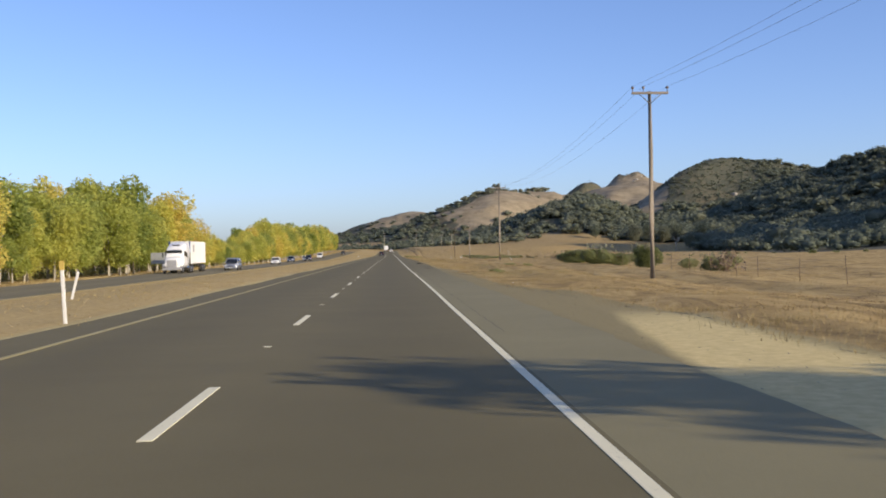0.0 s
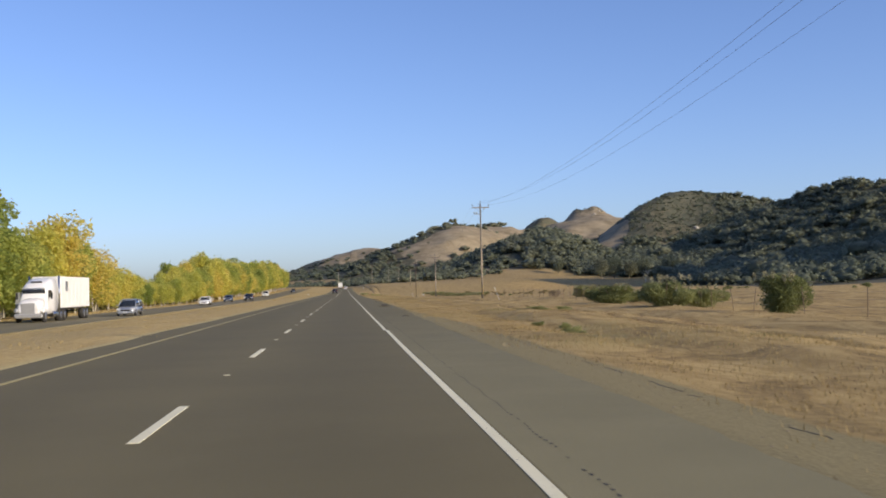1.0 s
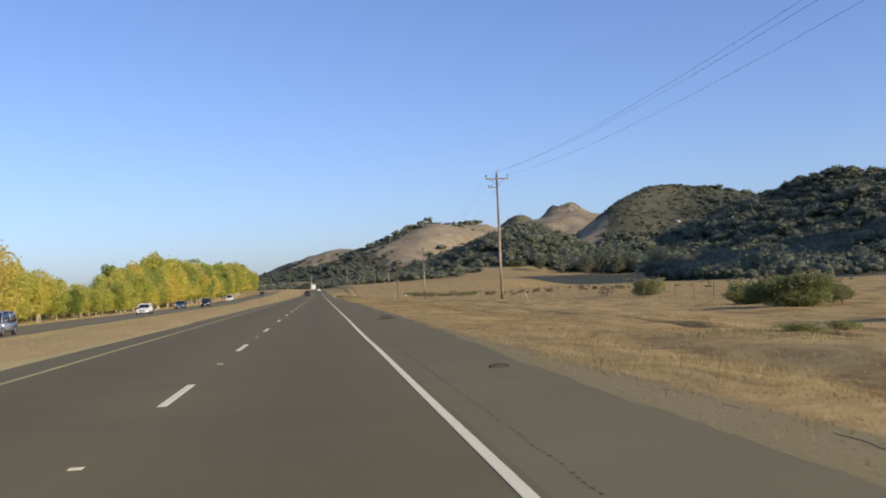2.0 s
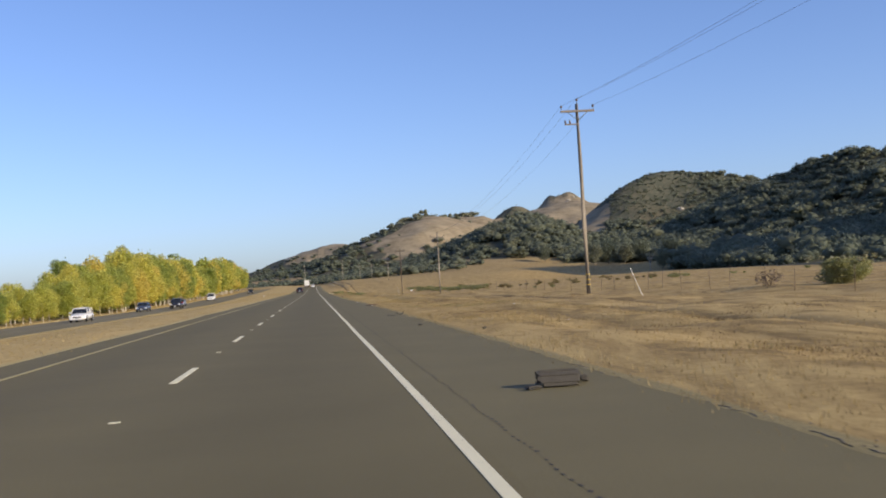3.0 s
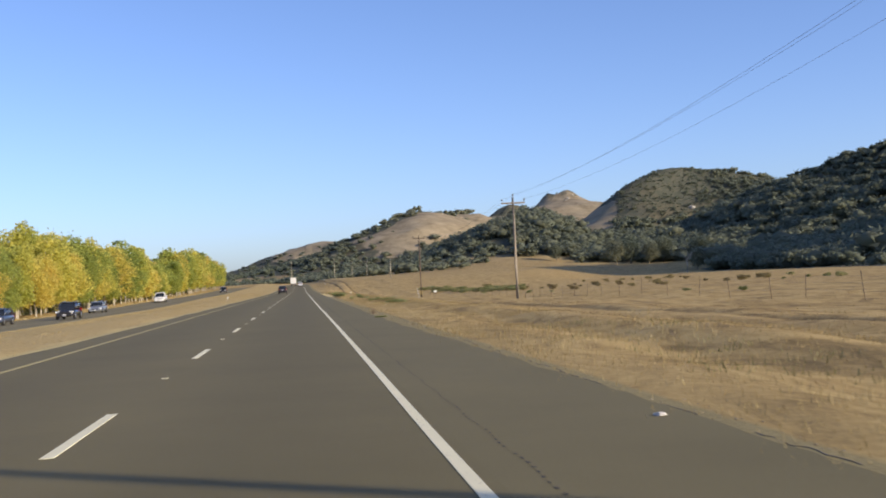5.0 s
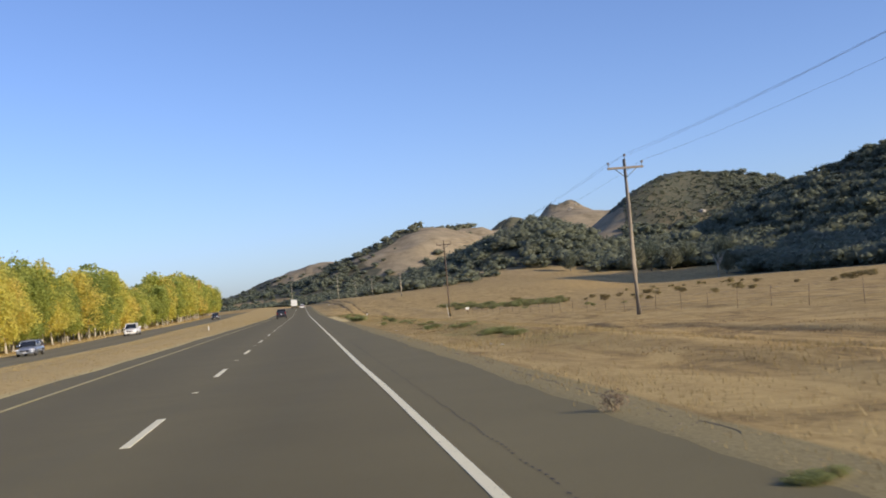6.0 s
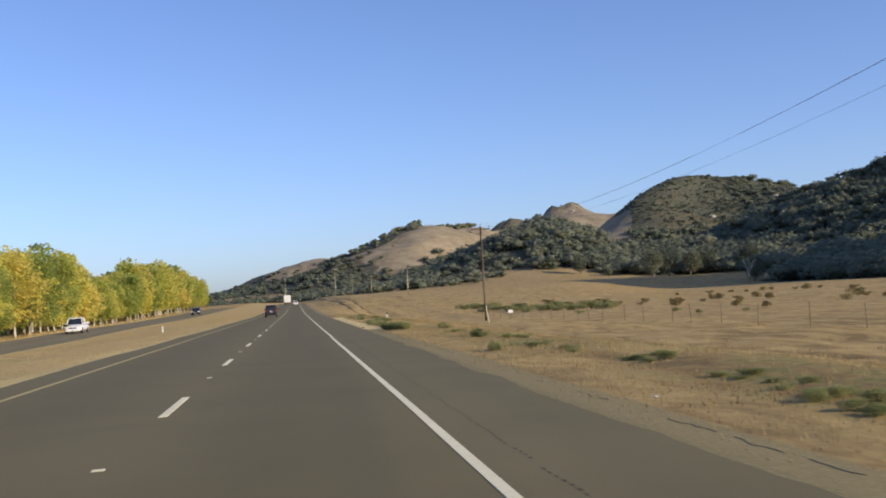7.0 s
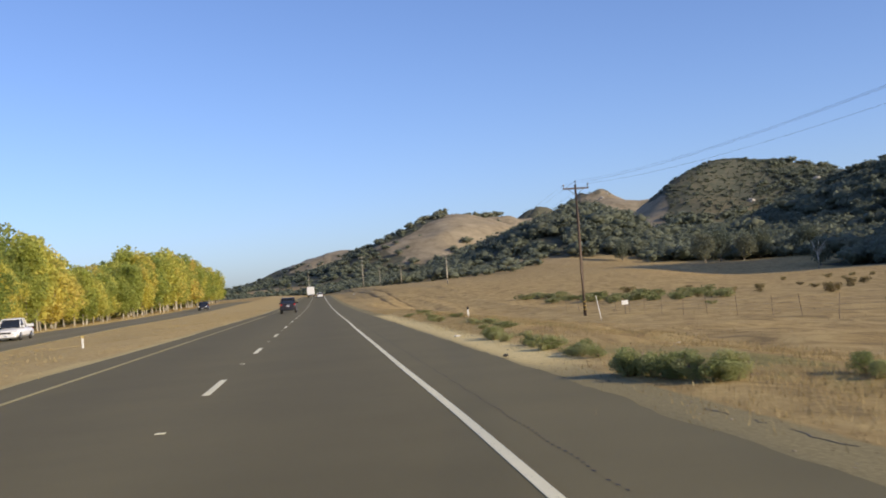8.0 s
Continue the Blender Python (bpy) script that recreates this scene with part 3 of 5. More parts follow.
def tree_meshes(seed, h, w, base, n_lobes, n_leaf, size, leaf_mat, bark, trunk_r, stems=1):
    rng = np.random.default_rng(seed)
    c, r = lobes(rng, h, w, base, n_lobes)
    r[:, 2] = np.minimum(r[:, 2], np.maximum(0.3, c[:, 2] - base * 0.7))
    vv, qq = leaves(rng, c, r, n_leaf, size, corners=3)
    vv[:, 2] = np.maximum(vv[:, 2], base * 0.55)
    crown = mesh_np("crown", vv, qq, leaf_mat)
    bm = bmesh.new()
    for k in range(stems):
        ox, oy = (0.0, 0.0) if stems == 1 else (rng.normal() * 0.35, rng.normal() * 0.35)
        top = (ox + rng.normal() * 0.25, oy + rng.normal() * 0.25, h * 0.72)
        mid = (ox + rng.normal() * 0.12, oy + rng.normal() * 0.12, h * 0.35)
        tube(bm, [(ox, oy, -0.25), (ox, oy, 0.25), mid, top], [trunk_r * 1.35, trunk_r, trunk_r * 0.75, trunk_r * 0.25], 7)
        for i in rng.choice(len(c), min(len(c), 5), replace=False):
            s = Vector((ox, oy, max(base * 0.8, c[i][2] * 0.55)))
            e = Vector(c[i])
            tube(bm, [s, (s + e) / 2 + Vector((0, 0, 0.2)), e], [trunk_r * 0.45, trunk_r * 0.3, trunk_r * 0.12], 5)
    trunk = bpy.data.meshes.new("trunk")
    bm.to_mesh(trunk)
    bm.free()
    trunk.materials.append(bark)
    return trunk, crown


def tree(name, meshes, label, category, group=""):
    t = empty(name, label, category, group)
    for nm, me in zip(("trunk", "crown"), meshes):
        new(nm, me).parent = t
    return t


# row of autumn trees beyond the far carriageway: its height along the road
ROW_Y = (-40, 94, 115, 129, 152, 171, 190, 205, 231, 248, 273, 293, 302, 338, 365, 396, 424, 456, 480, 515, 540, 563, 600, 650, 703, 730)
ROW_H = (9, 9.3, 8.6, 10.8, 12.1, 10.3, 11.8, 8.2, 6.4, 4.8, 4.6, 5.5, 8.5, 9.8, 11.9, 11.8, 10.6, 12.4, 9.1, 8.3, 11.5, 14.3, 13.3, 12.3, 11, 7.5)
rng = np.random.default_rng(11)
VAR = []
for k in range(9):
    for n_leaf, size in ((1400, 0.32), (6500, 0.165), (3200, 0.23)):
        VAR.append(tree_meshes(100 + k, 10.0, 2.9 + 0.3 * (k % 3), 1.35, 16, n_leaf, size, M_AUTUMN, M_BARK, 0.12, 2 if k % 3 == 0 else 1))
first = {}
y = -30.0
while y < 732:
    for depth in range(2):
        px = -37.4 - 4.6 * depth + rng.normal() * 0.6
        py = y + rng.normal() * 1.0 + depth * 1.6
        k = 3 * int(rng.integers(0, 9)) + (0 if py < 95 else 1 if py < 450 else 2)
        s = (float(np.interp(py, ROW_Y, ROW_H)) + 0.9) / 10.0 * (0.68 + 0.40 * rng.random()) * (1.0 if depth else 0.96)
        w = s * (1.05 + 0.3 * rng.random())
        m = Matrix.LocRotScale((px, py, gz(px, py)), Euler((0, 0, rng.random() * 6.283)), (w, w, s))
        if k not in first:
            first[k] = tree("autumn_tree", VAR[k], "slender tree in yellow and green autumn leaf with pale trunk", "tree", "roadside tree row")
            first[k].matrix_basis = m
        else:
            copy_thing(first[k], Matrix.Identity(4)).matrix_basis = m
    y += 5.2


# thicket under and behind the row
rt = np.random.default_rng(14)
nt = 15000
ty = -30 + 760 * rt.random(nt)
tx = -41.5 - 5.5 * rt.random(nt)
tz = land(tx, ty) + 2.6 * rt.random(nt) ** 1.3 * (0.6 + 0.4 * value_noise(tx, ty, 5.0, 91))
tv, tq = leaves(rt, np.stack([tx, ty, tz], 1)[:1] * 0, np.ones((1, 3)), nt, 0.34)
tv = tv.reshape(-1, 4, 3)
tv = tv - tv.mean(1, keepdims=True) + np.stack([tx, ty, tz], 1)[:, None, :]
M_THICKET = leaf_material("thicket_leaves", [(0.0, (0.10, 0.12, 0.045)), (0.5, (0.22, 0.21, 0.075)), (1.0, (0.38, 0.32, 0.11))], 1.0, 0.2)
tagged(new("thicket", mesh_np("thicket", tv.reshape(-1, 3), np.arange(nt * 4).reshape(-1, 4), M_THICKET)), "shaded green undergrowth behind the tree row", "undergrowth", kind="stuff")


# ---- power line along the field ----
def pole(x, y, arm_z, arm, above=0.12, dark=False, bands=False, low_arm=False, top_pin=True, lean=0.0, label="tall weathered wooden power pole with a crossarm"):
    p = empty("power_pole", label, "power pole", "power line along the field")
    wood = M_POLE_DARK if dark else M_POLE_PALE if y > 420 else M_POLE
    za = arm_z - gz(x, y)
    h = za + above
    bm = bmesh.new()
    tube(bm, [(0, 0, -0.6), (0, 0, h * 0.35), (0.02, 0, h * 0.7), (0, 0, h)], [0.165, 0.15, 0.125, 0.10], 12)
    part("shaft", bm, wood, p)
    bm = bmesh.new()
    box(bm, 0, -0.15, za, arm, 0.11, 0.14, None, 0.015)
    part("crossarm", bm, wood, p)
    for sx in (-1, 1):
        bm = bmesh.new()
        tube(bm, [(sx * arm * 0.30, -0.17, za - 0.05), (0, -0.17, za - 0.62)], 0.022, 5)
        part("brace", bm, M_WIRE, p)
    pins = [(-arm * 0.47, za + 0.07), (arm * 0.47, za + 0.07)] + ([(0.0, h)] if top_pin else [(-arm * 0.18, za + 0.07)])
    for ix, iz in pins:
        bm = bmesh.new()
        tube(bm, [(ix, -0.15, iz - 0.02), (ix, -0.15, iz + 0.16), (ix, -0.15, iz + 0.18), (ix, -0.15, iz + 0.27), (ix, -0.15, iz + 0.33)], [0.02, 0.02, 0.075, 0.085, 0.03], 9)
        part("insulator", bm, M_INSUL, p)
    if low_arm:
        bm = bmesh.new()
        box(bm, -0.42, -0.1, h - 1.35, 0.9, 0.08, 0.09, None, 0.01)
        part("side_arm", bm, wood, p)
        for k in (-0.8, -0.5):
            bm = bmesh.new()
            tube(bm, [(k, -0.1, h - 1.32), (k - 0.05, -0.1, h - 1.12), (k - 0.05, -0.1, h - 1.05)], [0.05, 0.06, 0.02], 7)
            part("insulator", bm, M_INSUL, p)
    if bands:
        for z in (0.62, 0.95, 1.28):
            bm = bmesh.new()
            tube(bm, [(0, 0, z - 0.03), (0, 0, z + 0.03)], 0.170, 12)
            part("yellow_band", bm, M_BAND, p, "yellow reflective band")
    p.matrix_basis = pose(x, y, gz(x, y), 0, lean, 0)
    return [p.matrix_basis @ Vector((ix, -0.15, iz + 0.3)) for ix, iz in pins]


LINE = [
    pole(12.6, -60, 10.0, 2.2),
    pole(14.6, 61.0, 10.15, 2.1, top_pin=False),
    pole(17.92, 182.83, 11.78, 2.26, 0.5, bands=True, low_arm=True),
    pole(20.62, 292.06, 8.3, 2.3, 0.55),
    pole(22.73, 397.3, 9.35, 2.3, 0.35, dark=True, bands=True, label="dark creosoted power pole with crossarm and yellow bands"),
    pole(31.4, 575.0, 10.0, 2.4, label="distant slim wooden power pole"),
    pole(16.3, 717.6, 15.4, 2.6, label="distant slim wooden power pole"),
    pole(36.0, 791.6, 13.2, 2.2, label="distant slim wooden power pole"),
    pole(35.6, 956.6, 16.5, 2.2, label="distant slim wooden power pole"),
    pole(-5.0, 850.0, 16.0, 2.2, label="distant slim wooden power pole"),
    pole(-54.0, 606.0, 14.0, 1.2, dark=True, label="dark pole standing behind the tree row"),
]


def wire(a, b, sag, r=0.0062):
    bm = bmesh.new()
    a, b = Vector(a), Vector(b)
    pts = [a.lerp(b, t / 16) - Vector((0, 0, sag * 4 * (t / 16) * (1 - t / 16))) for t in range(17)]
    tube(bm, pts, r, 5)
    return tagged(part("overhead_wire", bm, M_WIRE), "thin overhead power wire strung between poles", "wire", "overhead wires")


for a, b in zip(LINE[:5], LINE[1:6]):
    for k in range(3):
        wire(a[k], b[k], 1.7)


# ---- oak woods and scrub on the hills, too many to count ----
def woods_patch(name, label, seed, tries, x0, x1, y0, y1, tall, n_lobes, leaf_n, leaf_size, cut, material, least=0.0, shrink=0.66):
    rng = np.random.default_rng(seed)
    X, Y = x0 + (x1 - x0) * rng.random(tries), y0 + (y1 - y0) * rng.random(tries)
    h, w = hills(X, Y)
    bear = X / np.maximum(Y - 300, 100)
    low = np.maximum(sstep(0.36, 0.40, bear) * (Y < 900), 1 - sstep(0.17, 0.19, bear))
    dens = w * np.maximum(sstep(2.5, 9, h), low * sstep(1.4, 3.5, h)) * (0.66 + 0.38 * value_noise(X, Y, 60, 21) + 0.25 * value_noise(X, Y, 22, 22))
    dens = np.maximum(dens, 0.6 * hill_foot(X, Y))
    dens = np.maximum(dens, least * (0.6 + 0.7 * value_noise(X, Y, 40, 23)))
    ok = (rng.random(tries) * 0.95 < dens - cut) & ((X > 45) | (Y > 1120))
    X, Y, bear = X[ok], Y[ok], bear[ok]
    Z = land(X, Y)
    n = len(X)
    s = tall * (0.52 + 0.55 * rng.random(n)) * (1 - sstep(38, 62, Z) * (shrink - 0.24 * (shrink > 0.3) * sstep(0.40, 0.46, bear))) * np.where(rng.random(n) < 0.03, 1.4, 1.0) * (0.62 + 0.38 * sstep(110, 170, X))
    ico = bmesh.new()
    bmesh.ops.create_icosphere(ico, subdivisions=1, radius=1.0)
    iv = np.array([v.co[:] for v in ico.verts])
    it = np.array([[v.index for v in f.verts] for f in ico.faces])
    ico.free()
    pv, pt = [], None
    for k in range(10):
        rk = np.random.default_rng(seed * 50 + k)
        a0 = rk.random() * 6.283
        c = np.array([(0.06 * rk.normal(), 0.06 * rk.normal(), 0.46)] + [(0.34 * math.cos(a0 + q * 6.283 / n_lobes + rk.normal() * 0.3), 0.34 * math.sin(a0 + q * 6.283 / n_lobes), 0.30 + 0.36 * rk.random()) for q in range(n_lobes)])
        r = np.array([(0.44, 0.44, 0.44)] + [(0.24 + 0.14 * rk.random(),) * 2 + (0.20 + 0.13 * rk.random(),) for q in range(n_lobes)])
        vs, fs, at = [], [], 0
        for e0, e1 in zip(c, r):
            vs.append(e0 + iv * e1 * (0.55 + 0.45 * rk.random((len(iv), 1))))
            fs.append(it + at)
            at += len(iv)
        if leaf_n:
            vv, qq = leaves(rk, c, r * 1.05, leaf_n, leaf_size, 0.2, 0.88, 3)
            vs.append(vv)
            fs.append(qq + at)
        pv.append(np.concatenate(vs))
        pt = np.concatenate(fs)
    pv = np.array(pv)
    ang, pk = rng.random(n) * 6.283, rng.integers(0, 10, n)
    q = pv[pk]
    ca, sa = np.cos(ang)[:, None], np.sin(ang)[:, None]
    wide = (s * (1.25 + 0.5 * rng.random(n)))[:, None]
    out = np.stack([(q[:, :, 0] * ca - q[:, :, 1] * sa) * wide + X[:, None], (q[:, :, 0] * sa + q[:, :, 1] * ca) * wide + Y[:, None], q[:, :, 2] * s[:, None] + Z[:, None] - 0.3], 2)
    faces = (pt[None] + (np.arange(n) * q.shape[1])[:, None, None]).reshape(-1, 3)
    me = mesh_np(name, out.reshape(-1, 3), faces, material)
    me.polygons.foreach_set("use_smooth", [True] * len(me.polygons))
    return tagged(new(name, me), label, "woodland", kind="stuff")


woods_patch("oak_woodland", "dark green oak woods covering the hillside", 5, 9800, 0, 560, 540, 1480, 10.0, 3, 120, 0.085, 0.06, M_OAK)
woods_patch("hill_oaks", "dense dark oaks on the steep near hillside", 15, 2300, 190, 520, 600, 1120, 10.0, 3, 120, 0.085, 0.04, M_OAK)
woods_patch("hill_foot_oaks", "shaded oaks where the steep hill meets the field", 17, 420, 120, 330, 385, 720, 8.5, 3, 150, 0.075, 0.04, M_OAK)
# extra shrubs that deepen the shade coloured onto the dome's left flank
woods_patch("hillside_scrub", "dark scrub thickened as shade on the flank of the rounded hill", 8, 7000, 270, 510, 1200, 1540, 5.2, 2, 30, 0.13, 0.04, M_OAK)
woods_patch("far_woodland", "distant dark scrub and oaks on the ridges", 6, 7500, -400, 700, 1480, 3000, 8.0, 3, 24, 0.12, 0.10, M_OAK)
woods_patch("crest_oaks", "dark oaks following the crest of the tan hill", 19, 3600, 0, 290, 1430, 1960, 9.5, 3, 40, 0.11, 0.25, M_OAK, 0.0, 0.0)
woods_patch("far_slope_trees", "hazy grey-green oaks on the far slope", 23, 2600, -260, 90, 1270, 2350, 10.0, 3, 24, 0.12, 0.05, M_OAK, 0.42, 0.0)
woods_patch("valley_trees", "hazy grey-green trees along the valley floor", 9, 620, -130, 70, 1130, 1270, 9.5, 3, 70, 0.10, 0.05, M_OAK, 0.75)

# larger oaks standing at the foot of the hill
FOOT_OAK = [tree_meshes(520 + k, 12.5, 7.0, 2.2, 20, 3200, 0.42, M_OAK, M_OAKBARK, 0.42) for k in range(2)]
oaks = [tree("oak_tree", FOOT_OAK[k], "broad grey-green oak at the foot of the hill", "tree", "oaks at the hill foot") for k in range(2)]
for k, (x, y, s) in enumerate(((178, 800, 1.0), (190, 812, 1.15), (199, 806, 0.9), (211, 816, 1.1), (168, 905, 0.85), (228, 800, 1.0), (196, 720, 0.8))):
    m = Matrix.LocRotScale((x, y, gz(x, y)), Euler((0, 0, k * 1.3)), (s, s, s))
    if k < 2:
        oaks[k].matrix_basis = m
    else:
        copy_thing(oaks[k % 2], Matrix.Identity(4)).matrix_basis = m

# ---- vehicles ----
M_NAVY = paint("dark_navy_paint", (0.016, 0.012, 0.016), 0.0, 0.4)
M_WHITECAR = paint("white_paint", (0.78, 0.78, 0.77), 0.0, 0.3)
M_SILVER = paint("silver_paint", (0.36, 0.39, 0.44), 0.6, 0.3)
M_BLACK = paint("black_paint", (0.03, 0.03, 0.035), 0.2, 0.25)
M_BLUECAR = paint("slate_blue_paint", (0.07, 0.09, 0.14), 0.4, 0.3)
M_TRAILER = simple("white_trailer_panel", (0.70, 0.70, 0.68), (0.82, 0.82, 0.80), 1.5, 0.45)
M_TYRE = simple("tyre_rubber", (0.018, 0.018, 0.018), (0.04, 0.038, 0.036), 8.0, 0.85)
M_RIM = simple("alloy_rim", (0.42, 0.42, 0.43), (0.58, 0.58, 0.58), 5.0, 0.3, 0.9)
M_GLASS = glass("tinted_car_glass", (0.018, 0.022, 0.028))
M_LAMP = simple("clear_headlamp", (0.70, 0.72, 0.74), (0.85, 0.86, 0.88), 9.0, 0.12)
M_TAIL = simple("red_tail_lamp", (0.28, 0.012, 0.012), (0.42, 0.03, 0.025), 9.0, 0.15)
M_CHROME = simple("chrome_trim", (0.55, 0.55, 0.56), (0.72, 0.72, 0.73), 6.0, 0.15, 1.0)
M_PLATE = simple("pale_plate", (0.62, 0.63, 0.66), (0.74, 0.75, 0.78), 9.0, 0.4)
M_BARS = simple("dark_bars", (0.04, 0.05, 0.12), (0.06, 0.07, 0.16), 9.0, 0.5)


M_GRILLE = simple("satin_grille_metal", (0.30, 0.30, 0.30), (0.50, 0.50, 0.50), 6.0, 0.45, 0.3)


def loft(bm, stations, seg=16, power=3.2):
    """Skin over cross-sections (y, z low, z high, half width low, half width high): soft-cornered boxes."""
    rings = []
    for y, z0, z1, w0, w1 in stations:
        ring = []
        for k in range(seg):
            a = 2 * math.pi * (k + 0.5) / seg
            c, s = math.cos(a), math.sin(a)
            u, v = math.copysign(abs(c) ** (2 / power), c), math.copysign(abs(s) ** (2 / power), s)
            q = (v + 1) / 2
            ring.append(bm.verts.new((u * (w0 + (w1 - w0) * q), y, z0 + (z1 - z0) * q)))
        rings.append(ring)
    for a, b in zip(rings, rings[1:]):
        for k in range(seg):
            f = bm.faces.new((a[k], b[k], b[(k + 1) % seg], a[(k + 1) % seg]))
            f.smooth = True
    bm.faces.new(rings[0])
    bm.faces.new(rings[-1][::-1])


def wheel(car, x, y, r, w, side):
    bm = bmesh.new()
    tube(bm, [(x - w / 2, y, r), (x - w / 2 + 0.02, y, r), (x + w / 2 - 0.02, y, r), (x + w / 2, y, r)], [r * 0.9, r, r, r * 0.9], 20)
    wh = part("wheel", bm, M_TYRE, car)
    bm = bmesh.new()
    o = x + side * (w / 2 + 0.004)
    tube(bm, [(o - side * 0.03, y, r), (o, y, r), (o + side * 0.006, y, r)], [r * 0.64, r * 0.62, r * 0.18], 14)
    part("rim", bm, M_RIM, wh, "silver alloy rim")


def bit(name, car, material, label, *args, bevel=0.02, m=None):
    bm = bmesh.new()
    box(bm, *args, m, bevel)
    return part(name, bm, material, car, label)


def car(name, label, category, material, at, turn, length=4.6, width=1.8, height=1.45, cabin=(0.30, 0.42, 0.84, 0.97), belt=0.92, suv=False, bed=False, group="traffic on the highway"):
    """A road car nose towards +y in its own space; cabin: windscreen foot and top, rear top and foot along the length from the nose."""
    c = empty(name, label, category, group)
    L, W, H = length, width / 2, height
    n, t = L / 2, -L / 2
    cl = 0.20 if not suv else 0.26
    bm = bmesh.new()
    hood = belt - (0.10 if not suv else 0.04)
    loft(bm, [(n, cl + 0.16, hood - 0.30, W * 0.70, W * 0.66), (n - 0.06, cl + 0.06, hood - 0.16, W * 0.86, W * 0.80), (n - 0.35, cl, hood - 0.06, W * 0.97, W * 0.90), (n - 1.0, cl, hood, W, W * 0.93),
              (n - L * cabin[0], cl, belt, W, W * 0.94), (0, cl, belt + 0.02, W, W * 0.94), (n - L * cabin[3] + 0.1, cl, belt + 0.03, W, W * 0.93), (t + 0.20, cl + 0.04, belt + (0.02 if suv or not bed else 0), W * 0.98, W * 0.92),
              (t + 0.04, cl + 0.10, belt - 0.04, W * 0.93, W * 0.87), (t, cl + 0.18, belt - 0.14, W * 0.86, W * 0.80)])
    part("body", bm, material, c)
    y0, y1, y2, y3 = (n - L * k for k in cabin)
    bm = bmesh.new()
    loft(bm, [(y0, belt - 0.06, belt + 0.03, W * 0.88, W * 0.84), ((y0 + y1) / 2, belt - 0.06, (belt + H) / 2 + 0.04, W * 0.91, W * 0.80), (y1, belt - 0.06, H - 0.035, W * 0.92, W * 0.74), ((y1 + y2) / 2, belt - 0.06, H - 0.01, W * 0.93, W * 0.75),
              (y2, belt - 0.06, H - 0.05, W * 0.91, W * 0.73), ((y2 + y3) / 2, belt - 0.06, (belt + H) / 2 + 0.06, W * 0.89, W * 0.76), (y3, belt - 0.06, belt + 0.06, W * 0.86, W * 0.82)], 16, 3.6)
    part("greenhouse", bm, M_GLASS, c, "dark tinted windows")
    bm = bmesh.new()
    loft(bm, [(y1 + 0.10, H - 0.10, H - 0.045, W * 0.74, W * 0.70), (y1, H - 0.05, H - 0.005, W * 0.78, W * 0.70), ((y1 + y2) / 2, H - 0.03, H + 0.025, W * 0.79, W * 0.70), (y2, H - 0.06, H - 0.012, W * 0.77, W * 0.69), (y2 - 0.10, H - 0.12, H - 0.06, W * 0.74, W * 0.69)], 12, 4)
    part("roof", bm, material, c)
    for sx in (-1, 1):
        for ya, yb, nm in ((y0, y1, "front_pillar"), (y3, y2, "rear_pillar")):
            bm = bmesh.new()
            tube(bm, [(sx * W * 0.885, ya, belt - 0.02), (sx * W * 0.80, (ya + yb) / 2, (belt + H) / 2 + 0.05), (sx * W * 0.735, yb, H - 0.04)], 0.045, 6)
            part(nm, bm, material, c)
        bm = bmesh.new()
        tube(bm, [(sx * W * 0.93, (y1 + y2) / 2, belt), (sx * W * 0.755, (y1 + y2) / 2, H - 0.03)], 0.04, 6)
        part("centre_pillar", bm, material, c)
        bit("headlight", c, M_LAMP, "clear headlight", sx * W * 0.70, n - 0.13, hood - 0.21, 0.40, 0.16, 0.14)
        if suv:
            bit("tail_light", c, M_TAIL, "red tail light", sx * W * 0.80, t + 0.07, belt - 0.06, 0.20, 0.14, 0.20)
        else:
            bit("tail_light", c, M_TAIL, "red tail light", sx * W * 0.68, t + 0.05, belt - 0.16, 0.36, 0.12, 0.13)
        bm = bmesh.new()
        box(bm, sx * (W + 0.08), y0 - 0.25, belt + 0.08, 0.20, 0.10, 0.14, None, 0.03)
        part("mirror", bm, material, c)
        r = 0.33 if not suv else 0.37
        for wy in (n - L * 0.19, t + L * 0.20):
            wheel(c, sx * (W - 0.12), wy, r, 0.22, sx)
    bit("front_bumper", c, M_BLACK if suv else material, "", 0, n - 0.05, cl + 0.14, W * 1.62, 0.16, 0.20, bevel=0.05)
    bit("rear_bumper", c, M_BLACK if suv else material, "", 0, t + 0.06, cl + 0.16, W * 1.72, 0.18, 0.22, bevel=0.05)
    bit("grille", c, M_BLACK, "dark grille", 0, n - 0.005, hood - 0.32, W * 0.9, 0.05, 0.14)
    for yy, zz in ((t - 0.005, belt - 0.22 if suv else belt - 0.32), (n + 0.02, cl + 0.18)):
        pl = bit("plate", c, M_PLATE, "pale plate with a dark bar", 0, yy, zz, 0.32, 0.03, 0.16, bevel=0.005)
        bit("bar", pl, M_BARS, "", 0, yy + math.copysign(0.018, yy), zz, 0.22, 0.008, 0.05, bevel=0.001)
    if suv:
        for sx in (-1, 1):
            bm = bmesh.new()
            tube(bm, [(sx * W * 0.66, y1 - 0.1, H + 0.03), (sx * W * 0.66, (y1 + y2) / 2, H + 0.07), (sx * W * 0.66, y2 + 0.1, H + 0.03)], 0.022, 6)
            part("roof_rail", bm, M_CHROME, c, "silver roof rail")
        bit("spoiler", c, material, "", 0, y2 - 0.08, H - 0.05, W * 1.35, 0.22, 0.05)
